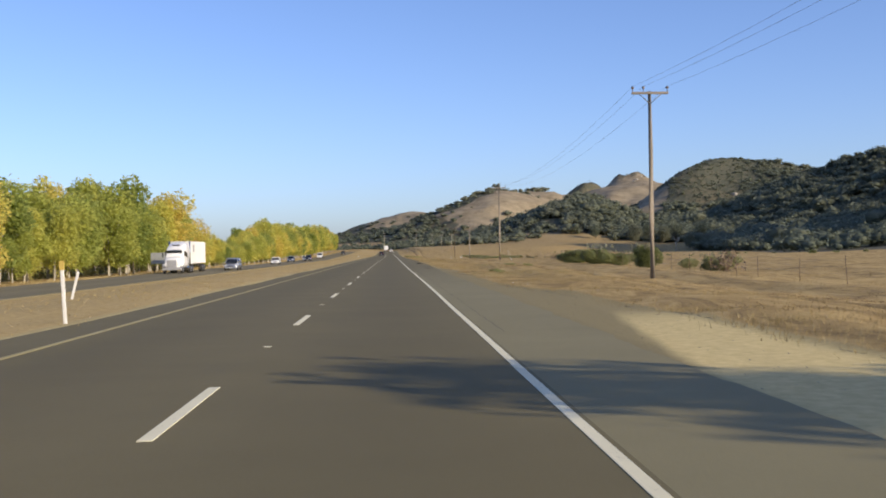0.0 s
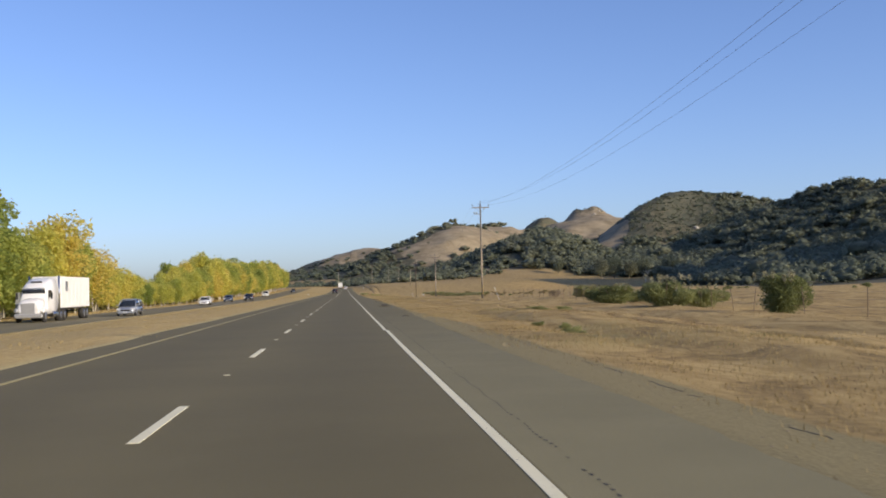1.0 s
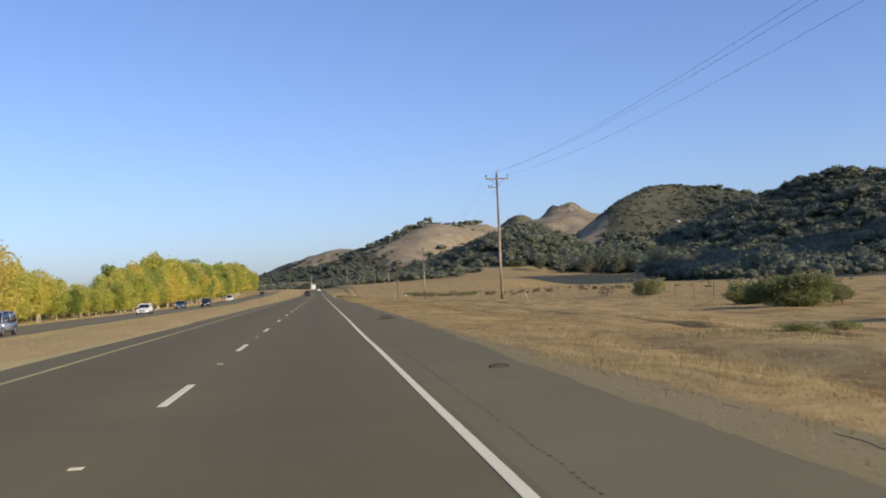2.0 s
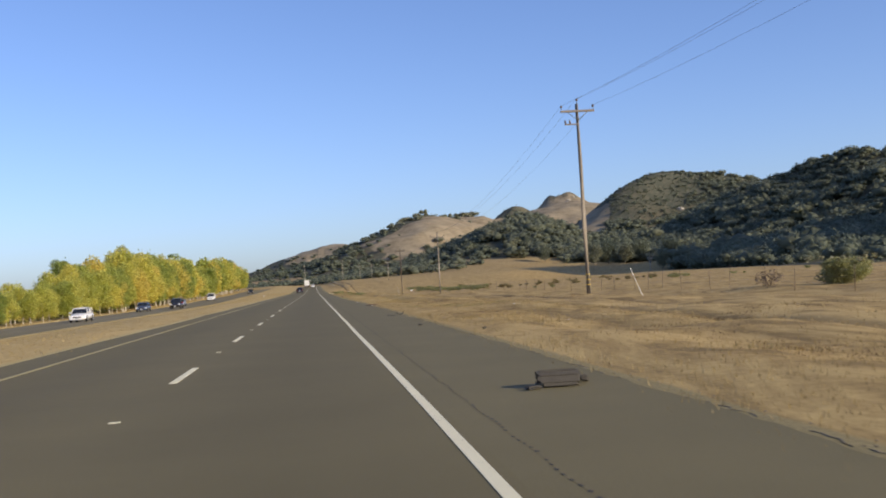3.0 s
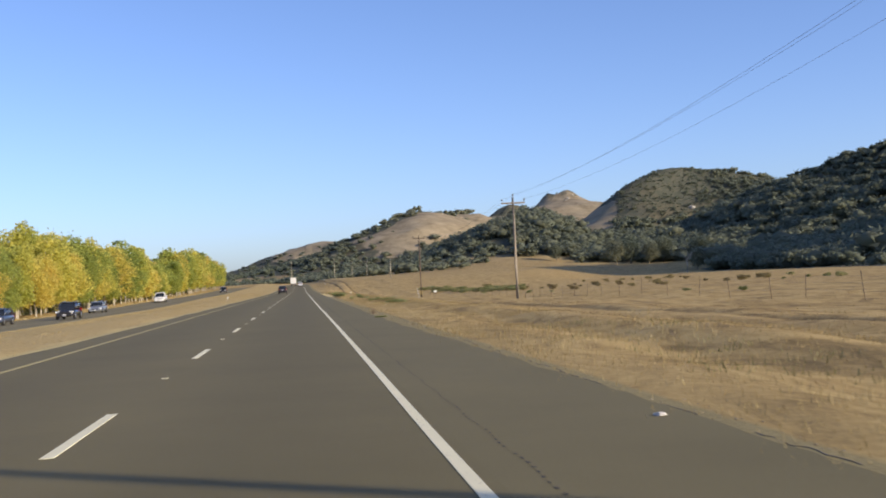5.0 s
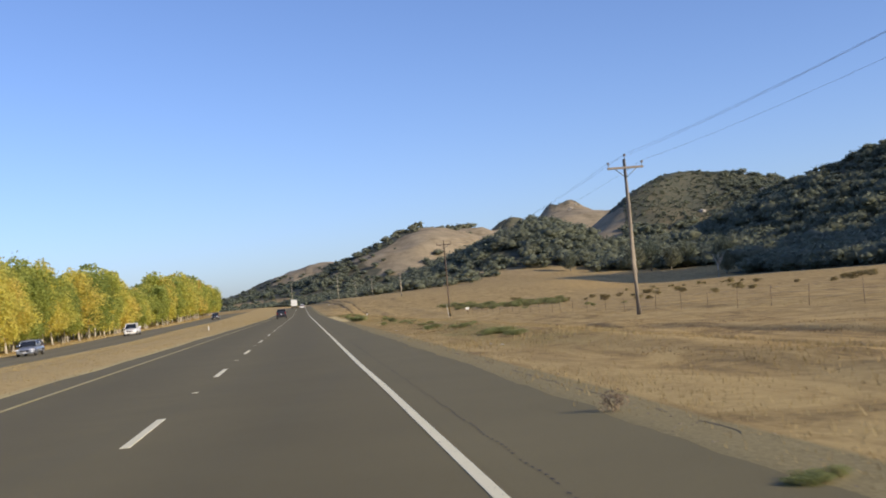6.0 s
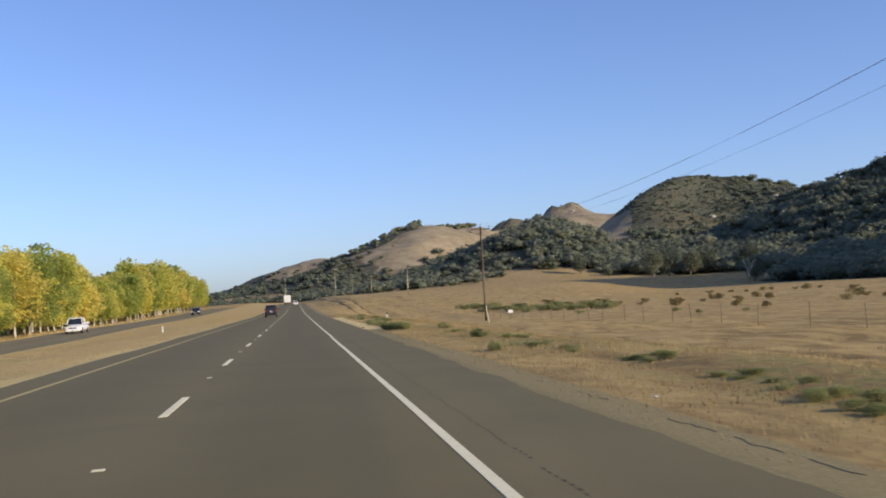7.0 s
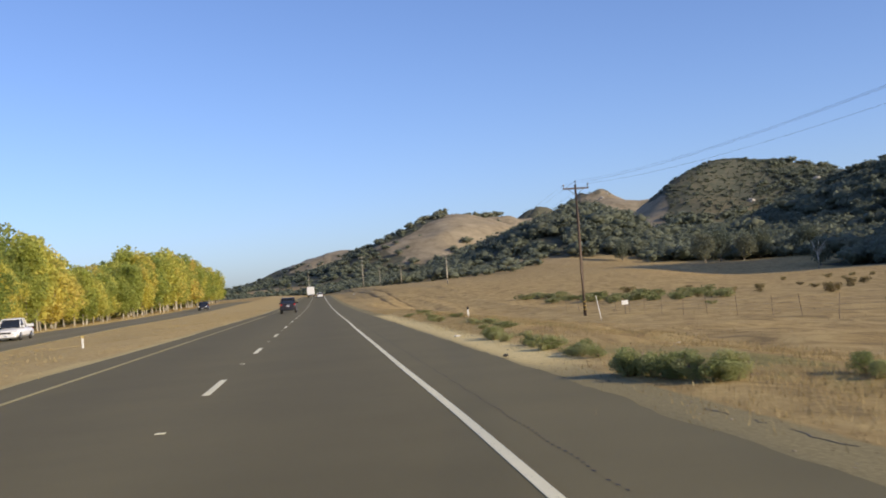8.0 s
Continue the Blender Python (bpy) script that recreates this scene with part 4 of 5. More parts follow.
    if bed:
        bit("bed_wall", c, material, "", W * 0.90, t + 0.85, belt + 0.10, 0.09, 1.55, 0.24)
        bit("bed_wall", c, material, "", -W * 0.90, t + 0.85, belt + 0.10, 0.09, 1.55, 0.24)
        bit("tailgate", c, material, "", 0, t + 0.09, belt + 0.10, W * 1.72, 0.07, 0.24)
    z = float(road_z(np.array(at[1]))) + (float(far_road_z(np.array(at[1]))) + 0.01 if at[0] < -15 else 0.0)
    c.matrix_basis = pose(at[0], at[1], z, 0, 0, turn)
    return c


car("suv", "dark navy sport utility car seen driving ahead", "car", M_NAVY, (-3.75, 428), 0, 4.55, 1.82, 1.70, (0.26, 0.38, 0.93, 0.985), 1.02, suv=True)
car("sedan", "small white car far ahead on the highway", "car", M_WHITECAR, (-0.1, 640), 0, 4.5, 1.78, 1.45)
car("minivan", "silver minivan with dark windows coming the other way", "minivan", M_SILVER, (-21.8, 152), 180, 4.9, 1.9, 1.66, (0.20, 0.36, 0.93, 0.985), 0.98)
car("sedan", "white sedan coming the other way", "car", M_WHITECAR, (-24.3, 233), 180, 4.7, 1.82, 1.46)
car("sedan", "slate blue sedan coming the other way", "car", M_BLUECAR, (-26.2, 289), 180, 4.7, 1.82, 1.46)
car("suv", "black sport utility car coming the other way", "car", M_BLACK, (-22.6, 301), 180, 4.6, 1.84, 1.68, (0.26, 0.38, 0.93, 0.985), 1.0, suv=True)
car("sedan", "grey-blue sedan with lit paintwork coming the other way", "car", M_SILVER, (-26.0, 336), 180, 4.7, 1.82, 1.46)
car("pickup_truck", "white pickup truck coming the other way", "pickup truck", M_WHITECAR, (-25.6, 398), 180, 5.5, 1.95, 1.80, (0.24, 0.34, 0.56, 0.60), 1.05, bed=True)
car("suv", "black sport utility car on the distant carriageway", "car", M_BLACK, (-22.5, 520), 180, 4.6, 1.84, 1.68, (0.26, 0.38, 0.93, 0.985), 1.0, suv=True)


def semi_truck(at, turn):
    t = empty("semi_truck", "white long-nosed semi truck hauling a plain white box trailer", "truck", "traffic on the highway")
    bm = bmesh.new()
    loft(bm, [(8.0, 0.75, 1.55, 0.80, 0.72), (7.9, 0.62, 1.75, 0.95, 0.85), (7.3, 0.62, 1.92, 0.98, 0.88), (6.4, 0.62, 2.02, 1.02, 0.95)], 16, 4)
    part("hood", bm, M_WHITECAR, t)
    bm = bmesh.new()
    loft(bm, [(6.5, 0.6, 2.05, 1.10, 1.05), (6.05, 0.6, 2.85, 1.16, 1.06), (5.6, 0.6, 3.25, 1.18, 1.06), (4.4, 0.6, 3.65, 1.20, 1.08), (3.2, 0.6, 3.72, 1.20, 1.10)], 16, 6)
    part("cab", bm, M_WHITECAR, t)
    bit("windscreen", t, M_GLASS, "dark raked windscreen", 0, 6.25, 2.42, 1.86, 0.10, 0.66, m=pose(0, 0, 0, -28))
    bit("grille", t, M_GRILLE, "pale grey grille", 0, 8.0, 1.15, 1.10, 0.10, 0.90)
    bit("bumper", t, M_GRILLE, "pale grey front bumper", 0, 7.95, 0.55, 2.25, 0.30, 0.36, bevel=0.06)
    bit("sun_visor", t, M_WHITECAR, "", 0, 6.35, 2.86, 1.9, 0.45, 0.05)
    bit("roof_vent", t, M_BLACK, "dark slot in the roof fairing", 0, 5.42, 3.36, 0.9, 0.2, 0.14)
    for sx in (-1, 1):
        bit("headlight", t, M_LAMP, "clear headlight", sx * 0.82, 7.86, 1.02, 0.34, 0.16, 0.26)
        bit("side_window", t, M_GLASS, "dark side window", sx * 1.15, 5.55, 2.35, 0.06, 0.80, 0.62)
        bit("fender", t, M_WHITECAR, "", sx * 1.03, 7.0, 0.98, 0.42, 1.45, 0.42, bevel=0.12)
        bm = bmesh.new()
        tube(bm, [(sx * 1.24, 3.05, 0.9), (sx * 1.24, 3.05, 3.9)], 0.075, 8)
        part("exhaust_stack", bm, M_CHROME, t, "chrome exhaust stack")
        bit("mirror", t, M_BLACK, "", sx * 1.42, 6.15, 2.2, 0.16, 0.10, 0.55)
        bm = bmesh.new()
        tube(bm, [(sx * 0.98, 4.9, 0.62), (sx * 0.98, 3.4, 0.62)], 0.30, 12)
        part("fuel_tank", bm, M_CHROME, t, "chrome fuel tank")
        wheel(t, sx * 1.02, 7.05, 0.50, 0.28, sx)
        for y in (2.3, 1.0, -6.3, -7.5):
            wheel(t, sx * 0.98, y, 0.50, 0.50, sx)
    bit("chassis", t, M_BLACK, "", 0, 3.6, 0.72, 0.9, 7.8, 0.22)
    bit("trailer_box", t, M_TRAILER, "plain white box trailer", 0, -3.1, 2.48, 2.5, 10.6, 2.75, bevel=0.04)
    bit("trailer_frame", t, M_BLACK, "", 0, -3.1, 1.02, 1.2, 10.2, 0.18)
    bit("trailer_mark", t, M_SILVER, "grey emblem shape", 1.255, 0.4, 3.0, 0.02, 0.9, 0.9, bevel=0.005)
    bit("trailer_mark", t, M_SILVER, "grey emblem shape", -1.255, 0.4, 3.0, 0.02, 0.9, 0.9, bevel=0.005)
    for k in range(6):
        for sx in (-1, 1):
            bit("trailer_rib", t, M_TRAILER, "", sx * 1.256, -7.2 + 1.45 * k, 2.48, 0.022, 0.06, 2.6, bevel=0.004)
    bit("skirt_rail", t, M_CHROME, "", 0, -8.42, 0.75, 2.2, 0.10, 0.16)
    t.matrix_basis = pose(at[0], at[1], float(far_road_z(np.array(at[1]))) + 0.01, 0, 0, turn)


semi_truck((-26.0, 139), 180)


def box_truck(at):
    t = empty("box_truck", "white box truck far ahead on the highway", "truck", "traffic on the highway")
    bit("box", t, M_TRAILER, "plain white cargo box", 0, -1.2, 2.15, 2.4, 5.4, 2.5, bevel=0.04)
    bit("roll_door", t, M_TRAILER, "", 0, -3.91, 2.1, 2.1, 0.04, 2.2, bevel=0.005)
    bm = bmesh.new()
    loft(bm, [(3.7, 0.5, 1.3, 0.9, 0.8), (3.3, 0.45, 1.5, 1.0, 0.9), (2.8, 0.45, 2.3, 1.02, 0.85), (1.55, 0.45, 2.4, 1.02, 0.9)], 14, 5)
    part("cab", bm, M_WHITECAR, t)
    bit("windscreen", t, M_GLASS, "", 0, 3.05, 1.85, 1.6, 0.08, 0.6, m=pose(0, 0, 0, -25))
    bit("chassis", t, M_BLACK, "", 0, -0.5, 0.70, 0.9, 6.6, 0.2)
    bit("rear_bumper", t, M_BLACK, "", 0, -3.85, 0.55, 2.2, 0.12, 0.2)
    for sx in (-1, 1):
        bit("tail_light", t, M_TAIL, "red tail light", sx * 1.0, -3.93, 0.85, 0.18, 0.04, 0.14)
        for y in (2.6, -2.4):
            wheel(t, sx * 0.95, y, 0.42, 0.3, sx)
    t.matrix_basis = pose(*at)


box_truck((-3.0, 668, float(road_z(np.array(668.0)))))

# ---- shrubs ----
M_PLUME = leaf_material("pale_seed_plumes", [(0.0, (0.22, 0.21, 0.11)), (0.5, (0.30, 0.285, 0.17)), (1.0, (0.40, 0.375, 0.25))], 1.0, 0.3)
M_TWIG = simple("dry_twigs", (0.13, 0.09, 0.06), (0.27, 0.20, 0.13), 6.0, 0.9)


def bush_meshes(seed, n_leaf, size, leaf_mat, plumes=0):
    """A rounded shrub about 1 m high and 1.2 m wide."""
    rg = np.random.default_rng(seed)
    c = np.stack([rg.normal(size=9) * 0.30, rg.normal(size=9) * 0.30, 0.28 + 0.5 * rg.random(9)], 1)
    r = np.stack([0.22 + 0.14 * rg.random(9)] * 2 + [0.20 + 0.10 * rg.random(9)], 1)
    c[0], r[0] = (0, 0, 0.30), (0.5, 0.5, 0.34)
    vv, qq = leaves(rg, c, r, n_leaf, size, 0.0, 0.6, 3)
    vv[:, 2] = np.maximum(vv[:, 2], 0.0)
    out = [("foliage", mesh_np("foliage", vv, qq, leaf_mat))]
    bm = bmesh.new()
    for k in range(7):
        a = rg.random() * 6.283
        tube(bm, [(0, 0, -0.1), (0.12 * math.cos(a), 0.12 * math.sin(a), 0.25), (0.4 * math.cos(a), 0.4 * math.sin(a), 0.6 + 0.3 * rg.random())], [0.03, 0.02, 0.008], 5)
    me = bpy.data.meshes.new("stems")
    bm.to_mesh(me)
    bm.free()
    me.materials.append(M_TWIG)
    out.append(("stems", me))
    if plumes:
        cc = np.stack([rg.normal(size=plumes) * 0.36, rg.normal(size=plumes) * 0.36, 0.85 + 0.22 * rg.random(plumes)], 1)
        for q in cc:
            pv, pq = leaves(rg, q[None], np.array([[0.055, 0.055, 0.10]]), 26, 0.028)
            out.append(("plume", mesh_np("plume", pv, pq, M_PLUME)))
    return out


def bush(meshes, x, y, wide, tall, label, category="shrub", name="shrub", group="", dz=0.0):
    b = empty(name, label, category, group)
    for nm, me in meshes:
        new(nm, me).parent = b
    b.matrix_basis = Matrix.LocRotScale((x, y, gz(x, y) + dz), Euler((0, 0, random.random() * 6.283)), (wide / 1.25, wide / 1.25, tall))
    return b


BIG = [bush_meshes(300 + k, 15000, 0.026, M_BUSH, 16) for k in range(3)]
bush(BIG[0], 19.7, 118.5, 3.4, 1.45, "rounded grey-green coyote shrub with pale plumes", group="shrubs by the fence")
bush(BIG[1], 19.3, 103.4, 2.6, 1.75, "rounded grey-green coyote shrub with pale plumes", group="shrubs by the fence")
bush(BIG[2], 21.4, 103.0, 2.4, 1.35, "low grey-green coyote shrub with pale plumes", group="shrubs by the fence")
bush(BIG[0], 20.4, 88.0, 2.2, 1.95, "tall grey-green coyote shrub topped with pale plumes", group="shrubs by the fence")
bush(BIG[2], 22.6, 122.5, 1.9, 0.95, "low brown-green shrub between the larger ones", group="shrubs by the fence")
bush(BIG[0], 28.4, 169.0, 3.0, 1.5, "rounded grey-green shrub further along the fence", group="shrubs by the fence")
bush(BIG[1], 21.5, 128.0, 2.6, 1.2, "low grey-green coyote shrub with pale plumes", group="shrubs by the fence")
bush(BIG[2], 22.0, 74.0, 2.4, 1.2, "dark sparse shrub against the fence", group="shrubs by the fence")
TWIGGY = bush_meshes(340, 420, 0.05, M_TWIG)
bush(TWIGGY, 21.0, 68.0, 1.8, 1.5, "bare brown twiggy shrub beside the fence", group="shrubs by the fence")
bush(TWIGGY, 25.6, 172.0, 1.5, 1.0, "bare brown twiggy shrub beside the fence", group="shrubs by the fence")
WEED = [bush_meshes(360 + k, 2600, 0.036, M_GREEN) for k in range(4)]
SAGE = [bush_meshes(380 + k, 620, 0.07, M_BUSH) for k in range(4)]
M_DRYSHRUB = leaf_material("dry_shrub_leaves", [(0.0, (0.15, 0.115, 0.05)), (0.5, (0.23, 0.185, 0.08)), (1.0, (0.34, 0.29, 0.13))], 1.0, 0.35, 0.9, 0.15)
BROWNISH = [bush_meshes(390 + k, 620, 0.07, M_DRYSHRUB) for k in range(2)]
rw = np.random.default_rng(5)
for x, y, w, t, n, dx, dy in ((6.75, 71.2, 0.5, 0.5, 2, 0.06, 0.15), (6.85, 70.5, 0.6, 0.36, 3, 0.10, 0.25), (6.95, 69.8, 0.6, 0.2, 2, 0.12, 0.2), (7.15, 77.5, 0.5, 0.24, 2, 0.15, 0.2), (7.6, 75.6, 0.5, 0.18, 2, 0.15, 0.2), (11.5, 98.0, 1.4, 0.4, 3, 0.8, 2.0),
                              (6.4, 269.9, 0.7, 0.2, 4, 0.3, 0.7), (6.3, 261.4, 0.9, 0.30, 8, 0.45, 0.8), (7.0, 260.0, 0.9, 0.22, 7, 0.6, 0.9), (6.5, 284.2, 0.7, 0.18, 7, 0.3, 1.3), (5.8, 291.4, 0.6, 0.2, 4, 0.25, 1.0), (6.2, 288.8, 0.6, 0.12, 4, 0.25, 1.0), (4.7, 291.3, 0.5, 0.3, 3, 0.1, 0.4), (6.3, 277.6, 0.6, 0.13, 6, 0.35, 0.9), (5.9, 275.3, 0.6, 0.18, 6, 0.25, 0.7), (5.75, 274.0, 0.6, 0.22, 4, 0.2, 0.5),
                              (4.2, 317.2, 0.75, 0.58, 6, 0.12, 0.5), (4.5, 316.4, 0.75, 0.56, 8, 0.16, 0.5), (4.85, 315.7, 0.75, 0.5, 7, 0.16, 0.4), (4.6, 322.6, 0.7, 0.34, 6, 0.18, 0.7),
                              (4.5, 326.0, 0.7, 0.40, 6, 0.2, 1.2), (4.35, 331.5, 0.75, 0.46, 6, 0.16, 1.2), (6.6, 315.0, 0.7, 0.35, 4, 0.3, 0.6),
                              (6.05, 302.0, 0.7, 0.4, 3, 0.2, 0.3), (5.4, 337.0, 0.9, 0.3, 6, 0.6, 5.0), (5.6, 352.0, 1.0, 0.32, 7, 0.8, 7.0), (7.1, 300.2, 0.7, 0.22, 3, 0.4, 0.6), (6.3, 306.0, 0.7, 0.2, 3, 0.5, 1.5), (5.5, 368, 0.9, 0.3, 6, 0.8, 7.0)):
    for k in range(n):
        s = 0.7 + 0.6 * rw.random()
        bush(WEED[int(rw.integers(0, 4))], x + dx * rw.normal() * 0.7, y + dy * rw.normal() * 0.7, w * s * 0.55, t * s * 0.6, "low green weed clump in the dry verge", "weed", "weed_clump", "green weeds along the verge")
bush(TWIGGY, 3.30, 237.0, 0.28, 0.27, "small dry brown weed at the pavement edge", "weed", "weed_clump", "weeds at the pavement edge")
for k in range(3):
    bush(WEED[k], 3.10 + 0.16 * k, 232.0 + 0.1 * k, 0.28, 0.08, "small green weed at the pavement edge", "weed", "weed_clump", "weeds at the pavement edge")
for k in range(60):
    q = rw.random()
    x, y = 34 + 18 * q + 2.2 * rw.normal(), 462 - 18 * q + 9 * rw.normal()
    s = 0.9 + 0.8 * rw.random() ** 2
    bush(SAGE[int(rw.integers(0, 4))], x, y, 1.9 * s, 0.8 * s, "low olive shrub in the long drift on the dry field", "shrub", "field_shrub", "shrubs on the field")
for k in range(42):
    y = 365 + 110 * rw.random()
    x = 44 + 46 * rw.random() + 0.05 * (y - 395)
    s = 0.6 + 0.8 * rw.random() ** 2
    bush(BROWNISH[int(rw.integers(0, 2))], x, y, 1.6 * s, 0.75 * s, "low brown-olive shrub on the dry field", "shrub", "field_shrub", "shrubs on the field")
for k in range(34):
    y = 150 + 260 * rw.random()
    x = 34 + 80 * rw.random()
    s = 0.4 + 0.6 * rw.random() ** 2
    bush(SAGE[int(rw.integers(0, 4))], x, y, 1.8 * s, 0.9 * s, "small brown-green shrub on the dry field", "shrub", "field_shrub", "shrubs on the field")

# trees beside the road behind the starting place, whose shade falls over the shoulder
OAK = tree_meshes(501, 7.4, 3.0, 2.2, 16, 2600, 0.21, M_OAK, M_OAKBARK, 0.22)
shade = tree("oak_tree", OAK, "broad green oak beside the highway shoulder", "tree")
shade.matrix_basis = pose(17.0, 0.3, gz(17.0, 0.3))
bigoak = copy_thing(shade, pose(20.5, -4.6, gz(20.5, -4.6), 0, 0, 140))


def bare_tree(x, y, h, label):
    rg = np.random.default_rng(9)
    t = empty("dead_tree", label, "tree")
    bm = bmesh.new()
    tube(bm, [(0, 0, -0.3), (0.1, 0, h * 0.3), (-0.2, 0, h * 0.55)], [0.35, 0.26, 0.18], 8)
    part("trunk", bm, M_BARK, t)
    for k in range(12):
        a, z = rg.random() * 6.283, h * (0.3 + 0.25 * rg.random())
        r = h * (0.15 + 0.2 * rg.random())
        bm = bmesh.new()
        tube(bm, [(0, 0, z), (r * 0.4 * math.cos(a), r * 0.4 * math.sin(a), z + h * 0.18), (r * math.cos(a), r * math.sin(a), z + h * (0.25 + 0.2 * rg.random()))], [0.13, 0.08, 0.03], 6)
        part("branch", bm, M_BARK, t)
    t.matrix_basis = pose(x, y, gz(x, y))


bare_tree(176, 679, 11.0, "bare pale dead tree at the foot of the wooded hill")


# ---- dry grass ----
M_PALE = leaf_material("pale_straw_blades", [(0.0, (0.30, 0.225, 0.095)), (0.5, (0.42, 0.325, 0.15)), (1.0, (0.55, 0.445, 0.235))], 1.0, 0.15)


def grass(name, label, seed, n, x0, x1, y0, y1, tall, blades, width, thin, keep, material=M_STRAW):
    rg = np.random.default_rng(seed)
    X, Y = x0 + (x1 - x0) * rg.random(n), y0 + (y1 - y0) * rg.random(n)
    lush = value_noise(X, Y * 0.6, 3.2, seed) * 0.6 + value_noise(X, Y * 0.5, 0.9, seed + 1) * 0.5
    ok = keep(X, Y) & (rg.random(n) < 0.62 + 0.45 * lush)
    X, Y, lush = X[ok], Y[ok], lush[ok]
    Z = land(X, Y)
    m = len(X)
    h = tall * (0.45 + 0.55 * rg.random(m) + 0.55 * np.maximum(lush, -0.4))
    a = rg.random((m, blades)) * 6.283
    lean = 0.15 + 0.55 * rg.random((m, blades))
    hh = h[:, None] * (0.6 + 0.5 * rg.random((m, blades)))
    bx = X[:, None] + 0.10 * rg.normal(size=(m, blades)) * thin
    by = Y[:, None] + 0.10 * rg.normal(size=(m, blades)) * thin
    w = width * (0.6 + 0.8 * rg.random((m, blades)))
    dx, dy = np.cos(a), np.sin(a)
    z = Z[:, None] - 0.02
    tipx, tipy = bx + dx * lean * hh, by + dy * lean * hh
    px, py = -dy * w, dx * w
    v = np.stack([np.stack([bx - px, by - py, z + 0 * bx], 2), np.stack([bx + px, by + py, z + 0 * bx], 2), np.stack([tipx, tipy, z + hh], 2)], 2).reshape(-1, 3)
    me = mesh_np(name, v, np.arange(len(v)).reshape(-1, 3), material)
    return tagged(new(name, me), label, "grass", kind="stuff")


M_GOLD = leaf_material("golden_grass_blades", [(0.0, (0.25, 0.19, 0.088)), (0.5, (0.36, 0.285, 0.138)), (1.0, (0.49, 0.40, 0.21))], 1.0, 0.3)
verge = lambda X, Y: X > grass_x(Y) + 0.06 + 0.2 * value_noise(X * 0, Y, 2.5, 31)
grass("verge_grass", "straw-coloured dry grass along the shoulder", 41, 72000, 3.7, 11.0, 4, 400, 0.11, 5, 0.007, 3.0, verge)
grass("tall_grass", "taller pale tufts of dry grass", 42, 8000, 3.9, 9.5, 4, 400, 0.14, 13, 0.006, 4.5, lambda X, Y: verge(X, Y) & (value_noise(X, Y * 0.5, 4.0, 71) > 0.15), M_GOLD)
grass("field_grass", "straw-coloured dry grass across the field", 43, 28000, 10.0, 34.0, 15, 460, 0.11, 4, 0.012, 6.0, lambda X, Y: tracks(X, Y) < 0.35)
grass("median_grass", "dry grass on the median strip", 47, 30000, -20.0, -7.0, 5, 480, 0.09, 4, 0.014, 3.5, lambda X, Y: X < -7.3 + 0.25 * value_noise(X * 0, Y, 2.5, 33), M_PALE)
grass("far_verge_grass", "pale grass under the tree row", 49, 9000, -37.0, -29.3, 20, 560, 0.28, 4, 0.025, 2.0, lambda X, Y: X < 0, M_PALE)


M_OLIVE = leaf_material("olive_weed_leaves", [(0.0, (0.13, 0.125, 0.05)), (0.5, (0.20, 0.185, 0.08)), (1.0, (0.28, 0.255, 0.12))], 1.0, 0.25)
M_BROWN = leaf_material("brown_stalks", [(0.0, (0.09, 0.058, 0.026)), (0.5, (0.16, 0.105, 0.048)), (1.0, (0.25, 0.175, 0.085))], 1.0, 0.2)
grass("brown_tufts", "low dark brown clumps of dead stalks in rows", 53, 16000, 4.6, 17.0, 20, 400, 0.06, 16, 0.010, 4.0, lambda X, Y: verge(X, Y) & (value_noise(X + 0.02 * Y, Y * 0.12, 1.9, 75) + 0.6 * value_noise(X, Y, 2.2, 76) > 0.34), M_BROWN)
grass("rut_stalks", "dark brown dead stalks along the old wheel ruts", 61, 15000, 7.8, 15.4, 40, 400, 0.09, 14, 0.010, 2.4, lambda X, Y: tracks(X, Y) + 0.25 * value_noise(X, Y, 2.0, 81) > 0.42, M_BROWN)
# brown blades that colour in the shade beneath the pale fringe
grass("fringe_shade_stalks", "brown stems standing in for shade at the foot of the verge grass", 63, 7000, 3.9, 6.0, 20, 320, 0.07, 12, 0.007, 5.0, lambda X, Y: (X > grass_x(Y) + 0.1) & (X < grass_x(Y) + 0.7) & (value_noise(X, Y * 0.5, 1.3, 82) > 0.05), M_BROWN)
grass("edge_stalks", "pale broken stalks along the pavement edge", 57, 6500, 3.9, 5.2, 20, 400, 0.08, 10, 0.006, 4.5, lambda X, Y: (X > grass_x(Y) + 0.06) & (X < grass_x(Y) + 0.45 + 0.3 * value_noise(X * 0, Y, 4.0, 78)) & (value_noise(X, Y, 1.6, 79) > -0.15), M_GOLD)
grass("olive_clumps", "dull olive weeds among the dry grass", 59, 5200, 4.8, 12.0, 60, 400, 0.14, 9, 0.010, 2.2, lambda X, Y: verge(X, Y) & (value_noise(X, Y * 0.35, 3.4, 87) > 0.38), M_OLIVE)


# ---- field fence ----
def fence_x(y):
    return float(np.interp(y, [40, 90, 180, 260, 420], [19.0, 20.6, 25.0, 24.6, 26.0]))


